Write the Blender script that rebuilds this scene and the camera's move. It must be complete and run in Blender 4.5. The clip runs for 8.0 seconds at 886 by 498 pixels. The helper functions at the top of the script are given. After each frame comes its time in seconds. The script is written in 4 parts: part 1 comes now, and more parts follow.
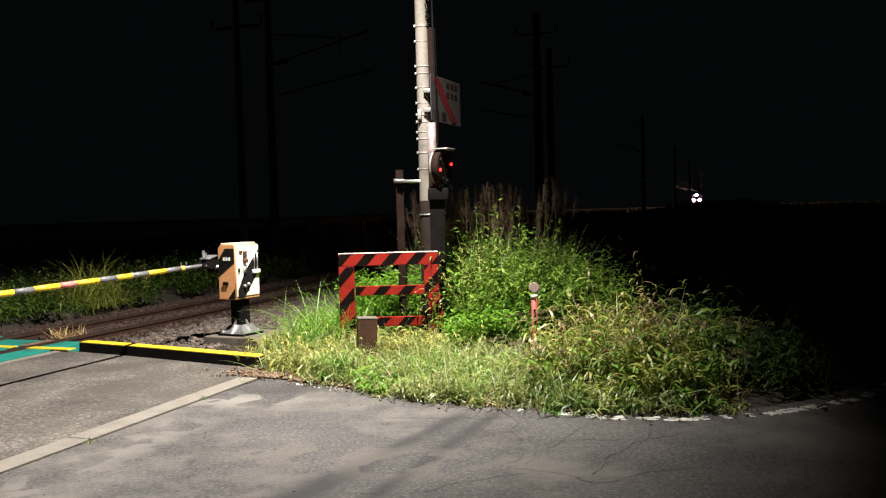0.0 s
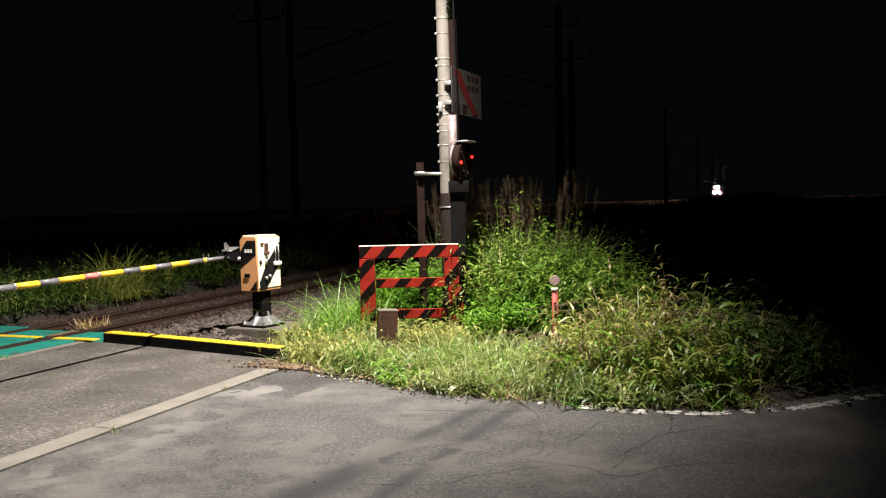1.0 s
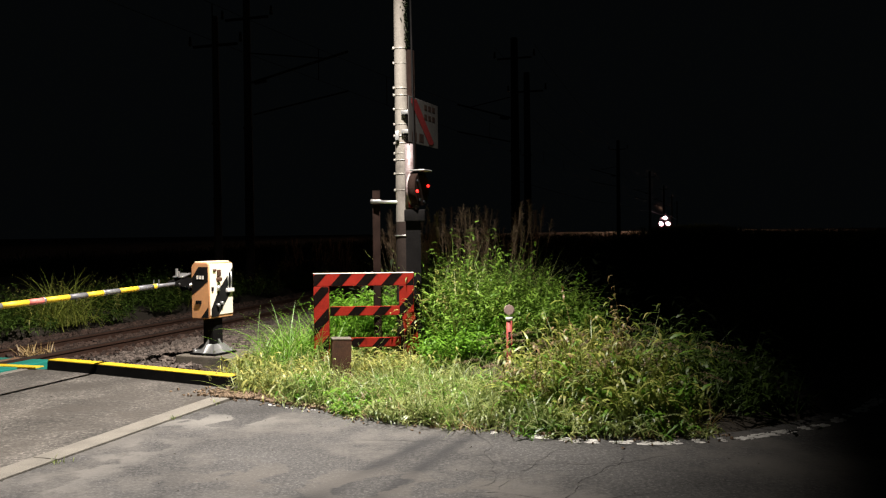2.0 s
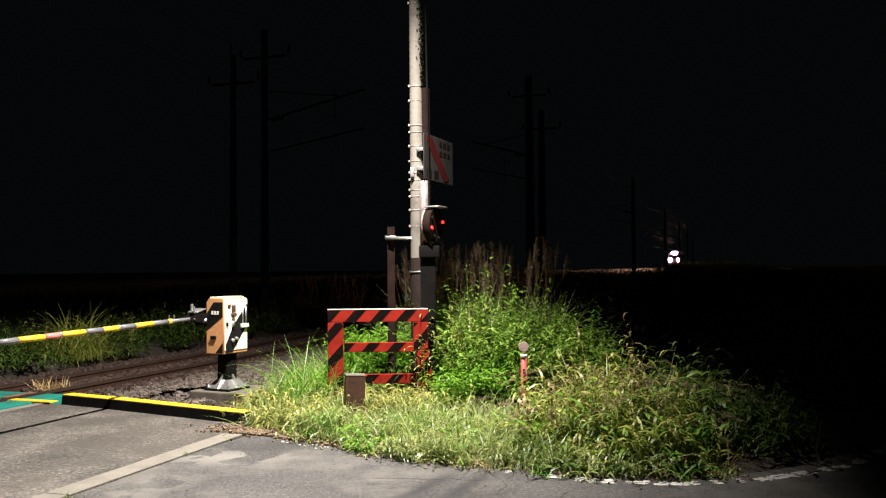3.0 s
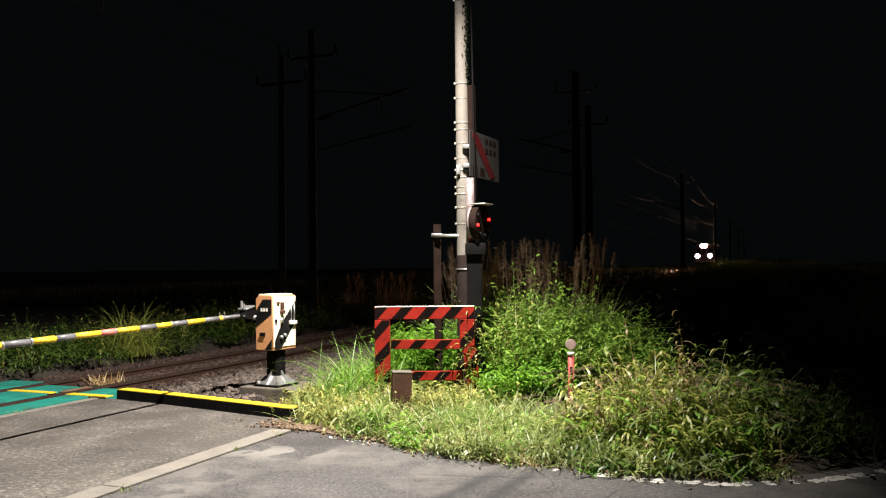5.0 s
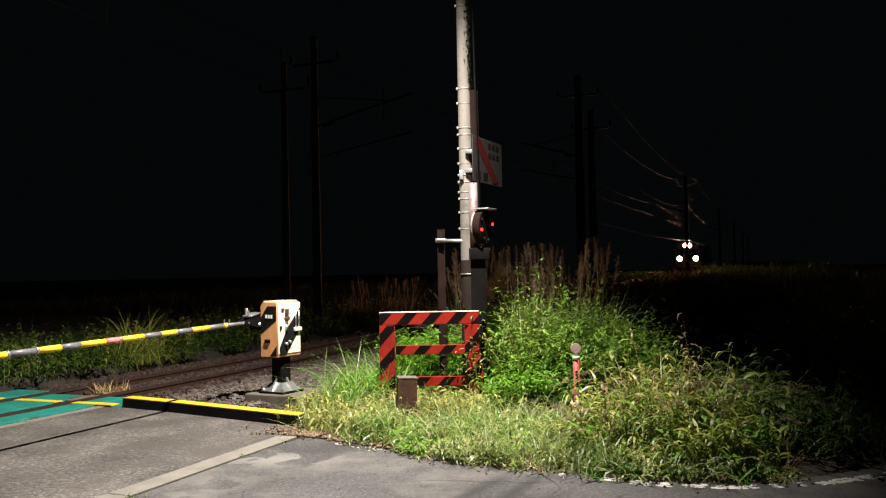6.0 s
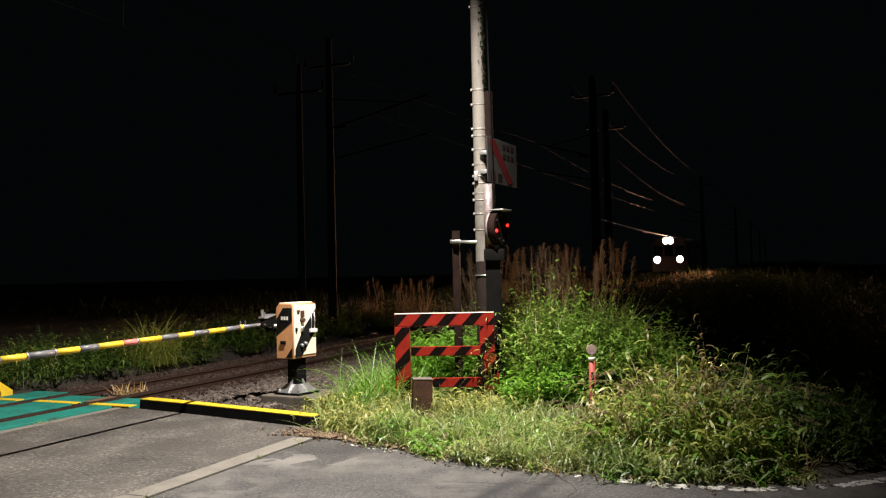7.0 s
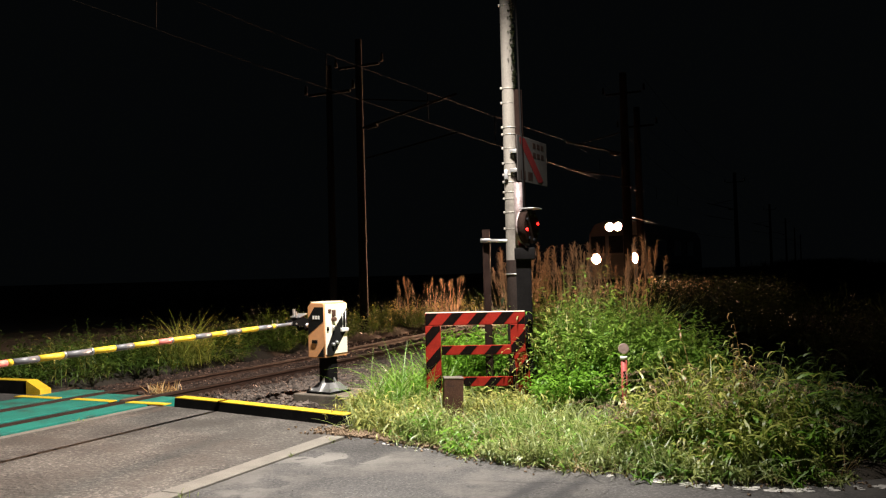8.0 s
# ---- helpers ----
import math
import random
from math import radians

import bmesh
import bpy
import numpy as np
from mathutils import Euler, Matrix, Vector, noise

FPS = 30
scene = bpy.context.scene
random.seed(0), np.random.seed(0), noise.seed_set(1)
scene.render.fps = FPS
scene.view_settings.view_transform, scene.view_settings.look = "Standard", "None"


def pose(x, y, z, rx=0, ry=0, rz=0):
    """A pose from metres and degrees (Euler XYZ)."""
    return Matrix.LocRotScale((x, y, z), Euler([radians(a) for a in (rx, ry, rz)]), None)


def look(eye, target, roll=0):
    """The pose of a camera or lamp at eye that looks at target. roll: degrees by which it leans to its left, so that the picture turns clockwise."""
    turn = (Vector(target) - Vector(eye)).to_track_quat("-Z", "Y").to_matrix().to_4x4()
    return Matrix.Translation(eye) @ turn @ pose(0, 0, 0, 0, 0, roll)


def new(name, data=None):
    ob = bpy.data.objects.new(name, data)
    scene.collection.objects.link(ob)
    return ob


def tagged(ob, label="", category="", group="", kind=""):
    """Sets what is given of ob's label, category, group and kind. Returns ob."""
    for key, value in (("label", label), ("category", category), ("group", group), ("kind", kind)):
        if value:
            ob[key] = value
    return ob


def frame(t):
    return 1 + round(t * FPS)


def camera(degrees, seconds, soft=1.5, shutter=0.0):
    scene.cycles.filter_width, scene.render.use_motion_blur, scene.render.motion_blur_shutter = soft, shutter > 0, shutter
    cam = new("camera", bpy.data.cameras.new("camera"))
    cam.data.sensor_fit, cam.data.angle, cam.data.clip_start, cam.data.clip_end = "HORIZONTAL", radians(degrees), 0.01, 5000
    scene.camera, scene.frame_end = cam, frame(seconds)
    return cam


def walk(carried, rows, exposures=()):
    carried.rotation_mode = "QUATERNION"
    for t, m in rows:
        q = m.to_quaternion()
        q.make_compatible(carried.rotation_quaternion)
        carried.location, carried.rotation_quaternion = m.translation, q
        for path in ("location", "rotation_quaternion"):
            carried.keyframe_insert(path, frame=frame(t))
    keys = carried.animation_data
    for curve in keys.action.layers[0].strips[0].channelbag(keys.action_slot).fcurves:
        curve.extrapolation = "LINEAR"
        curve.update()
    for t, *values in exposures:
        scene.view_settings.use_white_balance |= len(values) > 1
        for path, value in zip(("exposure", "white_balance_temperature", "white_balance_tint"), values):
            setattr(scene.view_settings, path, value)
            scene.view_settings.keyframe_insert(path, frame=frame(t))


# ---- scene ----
# A night level crossing: a street lamp over the road, a lowered barrier, and a train coming in.
EYE = 1.65
cam = camera(56.0, 8.0, soft=1.25)
PATH = [
    (0.0, pose(0, 0, EYE, 87.59, 1.52, 0.85)),
    (0.5, pose(0, 0, EYE, 88.21, 1.58, 0.92)),
    (1.0, pose(0, 0, EYE, 87.12, 1.43, 2.26)),
    (1.5, pose(0, 0, EYE, 86.26, 0.80, 2.10)),
    (2.0, pose(0, 0, EYE, 89.03, 0.68, -0.79)),
    (2.2, pose(0, 0, EYE, 90.03, 0.57, -1.38)),
    (3.3, pose(0, 0, EYE, 91.75, 0.50, 1.24)),
    (3.5, pose(0, 0, EYE, 91.88, 0.57, 1.89)),
    (4.0, pose(0, 0, EYE, 91.64, 0.56, 2.67)),
    (4.5, pose(0, 0, EYE, 91.42, 0.35, 3.06)),
    (4.7, pose(0, 0, EYE, 91.37, 0.40, 3.27)),
    (5.8, pose(0, 0, EYE, 91.61, 0.90, 3.53)),
    (6.0, pose(0, 0, EYE, 91.74, 1.09, 3.67)),
    (6.5, pose(0, 0, EYE, 91.92, 1.16, 4.17)),
    (7.0, pose(0, 0, EYE, 91.85, 1.25, 4.70)),
    (7.5, pose(0, 0, EYE, 91.71, 1.40, 5.59)),
    (8.0, pose(0, 0, EYE, 91.83, 1.44, 6.79)),
]
walk(cam, PATH, exposures=[(0.0, -0.1), (0.5, -0.15), (1.0, -0.22), (1.5, -0.3), (2.0, -0.35), (2.3, -0.3), (3.3, 0.0), (4.5, 0.0), (6.0, -0.25), (7.0, -0.52), (7.5, -0.6), (8.0, -0.35)])

# ---------------------------------------------------------------- world and lamps
world = bpy.data.worlds.new("night")
scene.world = world
world.use_nodes = True
world.node_tree.nodes["Background"].inputs[0].default_value = (0.58, 0.72, 0.8, 1)
world.node_tree.nodes["Background"].inputs[1].default_value = 0.0029

LAMP = (-0.65, 8.2, 6.8)
spot = bpy.data.lights.new("street_light", "SPOT")
spot.energy, spot.color = 8600, (1.0, 0.92, 0.84)
spot.spot_size, spot.spot_blend, spot.shadow_soft_size = radians(122), 0.75, 0.06
new("street_light", spot).matrix_world = look(LAMP, (-4.1, 9.3, 0))

# ---------------------------------------------------------------- track frame
PHI = radians(18)
TS, TC = math.sin(PHI), math.cos(PHI)
NEAR_RAIL, FAR_RAIL = -8.88, -9.95
MID = (NEAR_RAIL + FAR_RAIL) / 2


def at(s, n, z=0.0):
    """World place from s along the track and n across it."""
    return Vector((s * TS + n * TC, s * TC - n * TS, z))


def grade(s):
    """Height of the rail head along the track."""
    u = min(max((s - 14) / 180, 0), 1)
    return 0.03 + 2.0 * (u if u < 0.8 else u - (u - 0.8) ** 2 * 2.5 * 0.2)


# ---------------------------------------------------------------- materials
def mat(name, base, rough=0.7, metal=0.0, vary=0.25, scale=6.0, fine=60.0, bump=0.2, dirt=None, dirt_at=0.58, rand=0.0, island=0.0, spec=0.5, dist=0.01, speck=0.0, contrast=0.5):
    """Two scales of colour variation, grime in patches and a fine relief."""
    m = bpy.data.materials.new(name)
    m.use_nodes = True
    nt = m.node_tree
    b = nt.nodes["Principled BSDF"]
    N, L = nt.nodes.new, nt.links.new
    co = N("ShaderNodeNewGeometry").outputs["Position"] if not rand else N("ShaderNodeTexCoord").outputs["Object"]
    big = N("ShaderNodeTexNoise")
    big.inputs["Scale"].default_value, big.inputs["Detail"].default_value = scale, 5
    small = N("ShaderNodeTexNoise")
    small.inputs["Scale"].default_value, small.inputs["Detail"].default_value = fine, 3
    L(co, big.inputs["Vector"]), L(co, small.inputs["Vector"])
    add = N("ShaderNodeMath")
    add.operation = "ADD"
    L(big.outputs[0], add.inputs[0]), L(small.outputs[0], add.inputs[1])
    ramp = N("ShaderNodeMapRange")
    ramp.inputs[1].default_value, ramp.inputs[2].default_value = 0.7, 1.3
    ramp.inputs[3].default_value, ramp.inputs[4].default_value = 1 - vary, 1 + vary
    L(add.outputs[0], ramp.inputs[0])
    value = ramp.outputs[0]
    if rand or island:
        src = N("ShaderNodeObjectInfo").outputs["Random"] if rand else N("ShaderNodeNewGeometry").outputs["Random Per Island"]
        r = N("ShaderNodeMapRange")
        r.inputs[3].default_value, r.inputs[4].default_value = 1 - (rand or island), 1 + (rand or island)
        L(src, r.inputs[0])
        mul = N("ShaderNodeMath")
        mul.operation = "MULTIPLY"
        L(value, mul.inputs[0]), L(r.outputs[0], mul.inputs[1])
        value = mul.outputs[0]
    if speck:
        cell = N("ShaderNodeTexVoronoi")
        cell.inputs["Scale"].default_value = speck
        L(co, cell.inputs["Vector"])
        sep = N("ShaderNodeSeparateColor")
        L(cell.outputs["Color"], sep.inputs[0])
        r2 = N("ShaderNodeMapRange")
        r2.inputs[1].default_value, r2.inputs[2].default_value = 0.1, 1.0
        r2.inputs[3].default_value, r2.inputs[4].default_value = 1 - contrast * 0.6, 1 + contrast
        few = N("ShaderNodeMath")
        few.operation = "POWER"
        few.inputs[1].default_value = 3.0
        L(sep.outputs[0], few.inputs[0]), L(few.outputs[0], r2.inputs[0])
        mul2 = N("ShaderNodeMath")
        mul2.operation = "MULTIPLY"
        L(value, mul2.inputs[0]), L(r2.outputs[0], mul2.inputs[1])
        value = mul2.outputs[0]
    tint = N("ShaderNodeVectorMath")
    tint.operation = "SCALE"
    tint.inputs[0].default_value = base
    L(value, tint.inputs["Scale"])
    out = tint.outputs[0]
    if dirt:
        patch = N("ShaderNodeTexNoise")
        patch.inputs["Scale"].default_value, patch.inputs["Detail"].default_value = scale * 0.6, 8
        patch.inputs["Roughness"].default_value = 0.7
        L(co, patch.inputs["Vector"])
        cut = N("ShaderNodeMapRange")
        cut.inputs[1].default_value, cut.inputs[2].default_value = dirt_at, dirt_at + 0.12
        L(patch.outputs[0], cut.inputs[0])
        mix = N("ShaderNodeMix")
        mix.data_type = "RGBA"
        L(cut.outputs[0], mix.inputs[0]), L(out, mix.inputs[6])
        mix.inputs[7].default_value = (*dirt, 1)
        out = mix.outputs[2]
    L(out, b.inputs["Base Color"])
    b.inputs["Roughness"].default_value, b.inputs["Metallic"].default_value = rough, metal
    b.inputs["Specular IOR Level"].default_value = spec
    if bump:
        bp = N("ShaderNodeBump")
        bp.inputs["Strength"].default_value, bp.inputs["Distance"].default_value = bump, dist
        L(small.outputs[0], bp.inputs["Height"]), L(bp.outputs[0], b.inputs["Normal"])
    return m


def leaf_mat(name, low, high, rough=0.45, through_light=0.25):
    """Leaves and blades: colour from blade to blade, light passing through."""
    m = bpy.data.materials.new(name)
    m.use_nodes = True
    nt = m.node_tree
    b = nt.nodes["Principled BSDF"]
    N, L = nt.nodes.new, nt.links.new
    ramp = N("ShaderNodeValToRGB")
    ramp.color_ramp.elements[0].color, ramp.color_ramp.elements[1].color = (*low, 1), (*high, 1)
    patch = N("ShaderNodeTexNoise")
    patch.inputs["Scale"].default_value, patch.inputs["Detail"].default_value = 3.2, 3
    L(N("ShaderNodeNewGeometry").outputs["Position"], patch.inputs["Vector"])
    spread = N("ShaderNodeMapRange")
    spread.inputs[1].default_value, spread.inputs[2].default_value = 0.32, 0.68
    L(patch.outputs[0], spread.inputs[0])
    blend = N("ShaderNodeMix")
    blend.inputs[0].default_value = 0.5
    L(spread.outputs[0], blend.inputs[2])
    L(N("ShaderNodeNewGeometry").outputs["Random Per Island"], blend.inputs[3])
    L(blend.outputs[0], ramp.inputs[0])
    L(ramp.outputs[0], b.inputs["Base Color"])
    b.inputs["Roughness"].default_value = rough
    tr = N("ShaderNodeBsdfTranslucent")
    L(ramp.outputs[0], tr.inputs[0])
    mix = N("ShaderNodeMixShader")
    mix.inputs[0].default_value = through_light
    L(b.outputs[0], mix.inputs[1]), L(tr.outputs[0], mix.inputs[2])
    L(mix.outputs[0], nt.nodes["Material Output"].inputs[0])
    return m


def glow(name, colour, strength):
    m = bpy.data.materials.new(name)
    m.use_nodes = True
    b = m.node_tree.nodes["Principled BSDF"]
    b.inputs["Base Color"].default_value = (*colour, 1)
    b.inputs["Emission Color"].default_value = (*colour, 1)
    b.inputs["Emission Strength"].default_value = strength
    return m


def stain_or_shade(m, a, b, width, colour, amount, hard=False):
    """A streak on the ground from a to b, worn tone or painted shadow, mixed into a material's colour."""
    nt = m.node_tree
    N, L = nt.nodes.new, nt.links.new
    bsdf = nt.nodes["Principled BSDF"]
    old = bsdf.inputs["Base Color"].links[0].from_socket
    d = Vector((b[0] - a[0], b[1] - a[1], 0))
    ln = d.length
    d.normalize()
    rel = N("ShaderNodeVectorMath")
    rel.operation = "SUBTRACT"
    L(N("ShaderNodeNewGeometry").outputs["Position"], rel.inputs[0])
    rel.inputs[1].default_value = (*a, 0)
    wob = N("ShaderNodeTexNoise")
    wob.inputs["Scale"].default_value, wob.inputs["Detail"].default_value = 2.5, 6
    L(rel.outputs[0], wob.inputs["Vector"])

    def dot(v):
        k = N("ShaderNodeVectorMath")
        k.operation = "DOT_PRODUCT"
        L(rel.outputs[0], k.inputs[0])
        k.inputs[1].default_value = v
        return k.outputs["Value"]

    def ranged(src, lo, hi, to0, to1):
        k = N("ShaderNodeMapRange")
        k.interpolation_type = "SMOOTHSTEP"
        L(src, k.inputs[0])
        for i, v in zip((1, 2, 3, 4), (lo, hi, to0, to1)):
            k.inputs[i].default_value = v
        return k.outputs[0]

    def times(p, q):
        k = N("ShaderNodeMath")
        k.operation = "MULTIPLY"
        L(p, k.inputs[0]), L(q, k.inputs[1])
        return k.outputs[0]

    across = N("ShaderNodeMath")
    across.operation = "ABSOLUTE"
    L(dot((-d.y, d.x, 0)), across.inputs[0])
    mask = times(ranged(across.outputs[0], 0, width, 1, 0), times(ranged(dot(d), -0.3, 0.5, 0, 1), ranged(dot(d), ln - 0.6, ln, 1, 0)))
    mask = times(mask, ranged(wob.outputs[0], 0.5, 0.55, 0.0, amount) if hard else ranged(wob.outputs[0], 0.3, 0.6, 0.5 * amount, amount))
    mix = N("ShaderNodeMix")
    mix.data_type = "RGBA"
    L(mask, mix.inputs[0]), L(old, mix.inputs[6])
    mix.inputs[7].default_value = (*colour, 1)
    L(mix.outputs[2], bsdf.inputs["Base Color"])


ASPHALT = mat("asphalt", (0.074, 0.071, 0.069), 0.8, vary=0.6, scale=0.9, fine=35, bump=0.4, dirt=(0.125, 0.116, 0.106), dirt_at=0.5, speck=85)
# Dark streaks that read as soft cast shadows, painted into the asphalt colour.
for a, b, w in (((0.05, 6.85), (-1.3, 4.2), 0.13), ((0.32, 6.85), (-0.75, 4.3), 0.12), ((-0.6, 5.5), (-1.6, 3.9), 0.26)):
    stain_or_shade(ASPHALT, a, b, w, (0.016, 0.016, 0.018), 1.0)
stain_or_shade(ASPHALT, (-2.6, 7.6), (-1.2, 7.4), 0.5, (0.22, 0.21, 0.19), 0.75, True)
stain_or_shade(ASPHALT, (-2.9, 4.6), (-2.1, 7.2), 0.45, (0.16, 0.15, 0.138), 0.7, True)
stain_or_shade(ASPHALT, (-1.8, 5.9), (0.8, 5.2), 0.6, (0.12, 0.108, 0.095), 0.6, True)
TAR = mat("tar_seam", (0.025, 0.022, 0.024), 0.6, vary=0.3, scale=4, fine=90)
SLAB = mat("exposed_concrete", (0.108, 0.098, 0.087), 0.85, vary=0.65, scale=1.3, fine=24, bump=1.0, dirt=(0.066, 0.058, 0.05), dirt_at=0.5, speck=55, contrast=0.55)
EDGE = mat("edge_concrete", (0.19, 0.175, 0.15), 0.8, vary=0.25, scale=5, fine=90, bump=0.4, dirt=(0.16, 0.15, 0.13))
BASE = mat("weathered_concrete", (0.13, 0.112, 0.09), 0.85, vary=0.35, scale=5, fine=70, bump=0.5, dirt=(0.07, 0.065, 0.06))
POLE = mat("pole_concrete", (0.16, 0.145, 0.125), 0.8, vary=0.25, scale=3, fine=80, bump=0.35, dirt=(0.085, 0.075, 0.065), dirt_at=0.52)
SOIL = mat("soil", (0.042, 0.034, 0.025), 0.95, vary=0.5, scale=2, fine=50, bump=0.8, dirt=(0.03, 0.035, 0.018))
LITTER = mat("dry_litter", (0.24, 0.17, 0.11), 0.9, vary=0.4, scale=7, fine=90, bump=0.9, dirt=(0.12, 0.08, 0.05), dirt_at=0.52)
GREEN = mat("green_paint", (0.012, 0.21, 0.165), 0.6, vary=0.25, scale=3, fine=80, dirt=(0.03, 0.095, 0.075), dirt_at=0.52)
YELLOW = mat("yellow_paint", (0.80, 0.55, 0.03), 0.55, vary=0.2, scale=5, fine=60, dirt=(0.3, 0.22, 0.06), dirt_at=0.66)
BLACK = mat("black_paint", (0.010, 0.010, 0.010), 0.75, vary=0.4, scale=6, fine=60, dirt=(0.022, 0.02, 0.018), spec=0.06)
WHITE = mat("white_paint", (0.78, 0.76, 0.72), 0.4, vary=0.08, scale=5, fine=50, bump=0.08, dirt=(0.55, 0.42, 0.3), dirt_at=0.7)
# Near-white copy of the machine's cream: strong lamplight put into the colour.
LITPAINT = mat("lit_face_paint", (0.88, 0.80, 0.66), 0.4, vary=0.08, scale=6, fine=50, bump=0.06, dirt=(0.6, 0.4, 0.24), dirt_at=0.72)
CREAM = mat("machine_paint", (0.64, 0.32, 0.15), 0.45, vary=0.1, scale=6, fine=50, bump=0.08, dirt=(0.5, 0.3, 0.16), dirt_at=0.7)
STRIPE = mat("faded_black_paint", (0.007, 0.0045, 0.004), 0.95, vary=0.4, scale=7, fine=60, spec=0.04)
RED = mat("red_paint", (0.25, 0.013, 0.006), 0.8, vary=0.25, scale=8, fine=70, dirt=(0.25, 0.02, 0.01), dirt_at=0.62, spec=0.2)
PINK = mat("faded_red", (0.75, 0.2, 0.17), 0.5, vary=0.15, scale=8, fine=50)
POSTRED = mat("marker_red", (0.42, 0.075, 0.065), 0.6, vary=0.2, scale=9, fine=60, dirt=(0.3, 0.12, 0.1), dirt_at=0.6)
LENS = mat("dull_reflector", (0.5, 0.36, 0.34), 0.5, vary=0.2, scale=20, fine=90, bump=0.1)
GREY = mat("grey_band", (0.15, 0.15, 0.16), 0.4, vary=0.2, scale=8, fine=60)
RUST = mat("rusty_steel", (0.085, 0.036, 0.022), 0.75, 0.1, vary=0.4, scale=6, fine=70, bump=0.4, dirt=(0.045, 0.022, 0.015))
RAIL = mat("rail_steel", (0.042, 0.021, 0.014), 0.6, 0.1, vary=0.3, scale=4, fine=60, dirt=(0.045, 0.022, 0.015))
HEAD = mat("rail_head", (0.05, 0.042, 0.038), 0.5, 0.5, vary=0.2, scale=4, fine=60)
STEEL = mat("galvanised_steel", (0.5, 0.5, 0.5), 0.4, 0.8, vary=0.15, scale=9, fine=60)
# Sign colours carry the shade of a face turned from the lamp.
SIGNRED = mat("unlit_red", (0.085, 0.012, 0.012), 0.95, vary=0.2, scale=7, fine=60, spec=0.03)
SIGNBOARD = mat("unlit_board", (0.045, 0.042, 0.04), 0.95, vary=0.15, scale=5, fine=50, bump=0.05, dirt=(0.026, 0.024, 0.022), spec=0.03)
STRAP = mat("dull_strap", (0.24, 0.225, 0.2), 0.5, 0.4, vary=0.3, scale=9, fine=60)
DARKRUST = mat("dark_rust", (0.017, 0.010, 0.008), 0.9, vary=0.4, scale=6, fine=60, bump=0.4, spec=0.05)
SLEEVE = mat("wrapped_plate", (0.024, 0.018, 0.0155), 0.75, vary=0.3, scale=4, fine=50, bump=0.3, dirt=(0.03, 0.02, 0.017), dirt_at=0.5, spec=0.08)
PALEPLATE = mat("pale_wrap", (0.21, 0.175, 0.175), 0.55, 0.2, vary=0.3, scale=7, fine=50, dirt=(0.14, 0.09, 0.085), dirt_at=0.5)
DARK = mat("dark_steel", (0.007, 0.0065, 0.0065), 0.85, 0.0, vary=0.3, scale=6, fine=50, spec=0.05)
CABLE = mat("overhead_cable", (0.006, 0.0055, 0.005), 0.9, 0.0, vary=0.2, bump=0, spec=0.03)
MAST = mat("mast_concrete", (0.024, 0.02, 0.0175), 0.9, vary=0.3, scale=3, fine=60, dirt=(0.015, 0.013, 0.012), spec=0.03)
WOOD = mat("timber", (0.20, 0.11, 0.06), 0.85, vary=0.35, scale=6, fine=50, bump=0.5, rand=0.25)
RUSTSTONE = mat("rusty_stone", (0.05, 0.03, 0.022), 0.95, vary=0.4, scale=20, fine=120, bump=0.5, island=0.5)
STONE = mat("ballast_stone", (0.105, 0.083, 0.07), 0.9, vary=0.35, scale=20, fine=120, bump=0.5, island=0.5)
BALLAST = mat("ballast_bed", (0.05, 0.033, 0.025), 0.95, vary=0.6, scale=14, fine=60, bump=1.0, dist=0.04)
GLASS = mat("dark_glass", (0.02, 0.022, 0.025), 0.08, vary=0.1, bump=0)
LIVERY = mat("train_paint", (0.12, 0.12, 0.13), 0.4, vary=0.1, scale=2, fine=30, bump=0.03)
HEADLAMP = glow("headlamp", (1.0, 0.55, 0.33), 27000)
LED = glow("red_led", (1.0, 0.02, 0.015), 6)
LAMPGLASS = glow("lamp_glass", (1.0, 0.95, 0.88), 2)
G_FRESH = leaf_mat("fresh_leaf", (0.04, 0.13, 0.009), (0.24, 0.46, 0.045), 0.42, 0.35)
G_YELLOW = leaf_mat("yellowing_blade", (0.09, 0.17, 0.025), (0.56, 0.49, 0.15))
G_PALE = leaf_mat("pale_blade", (0.06, 0.13, 0.02), (0.43, 0.47, 0.16), 0.42)
G_MOUND = leaf_mat("mound_leaf", (0.065, 0.13, 0.014), (0.46, 0.48, 0.10), 0.42)
# Near-black leaf: on the weeds, the darkness of unlit ground is in the colour.
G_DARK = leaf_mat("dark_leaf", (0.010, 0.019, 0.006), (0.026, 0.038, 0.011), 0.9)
G_WEED = leaf_mat("weed_leaf", (0.035, 0.11, 0.01), (0.27, 0.42, 0.06), 0.45, 0.32)
# Darker leaf copy: shade and weak lamplight put into the colour.
G_LOWLIGHT = leaf_mat("low_light_leaf", (0.018, 0.045, 0.006), (0.12, 0.20, 0.03), 0.5)
G_DRY = leaf_mat("dry_blade", (0.22, 0.13, 0.055), (0.5, 0.38, 0.18))
G_PLUME = leaf_mat("plume", (0.20, 0.13, 0.08), (0.36, 0.27, 0.18), 0.8, 0.4)


# ---------------------------------------------------------------- mesh helpers
def bm_box(bm, c, d, bevel=0.0, m=None):
    """A box of size d at c, its edges rounded."""
    made = bmesh.ops.create_cube(bm, size=1)["verts"]
    bmesh.ops.transform(bm, matrix=Matrix.LocRotScale(c, None, d), verts=made)
    if bevel:
        edges = list({e for v in made for e in v.link_edges})
        out = bmesh.ops.bevel(bm, geom=edges, offset=bevel, segments=2, affect="EDGES", profile=0.6)
        made = list({v for f in out["faces"] for v in f.verts} | {v for v in made if v.is_valid})
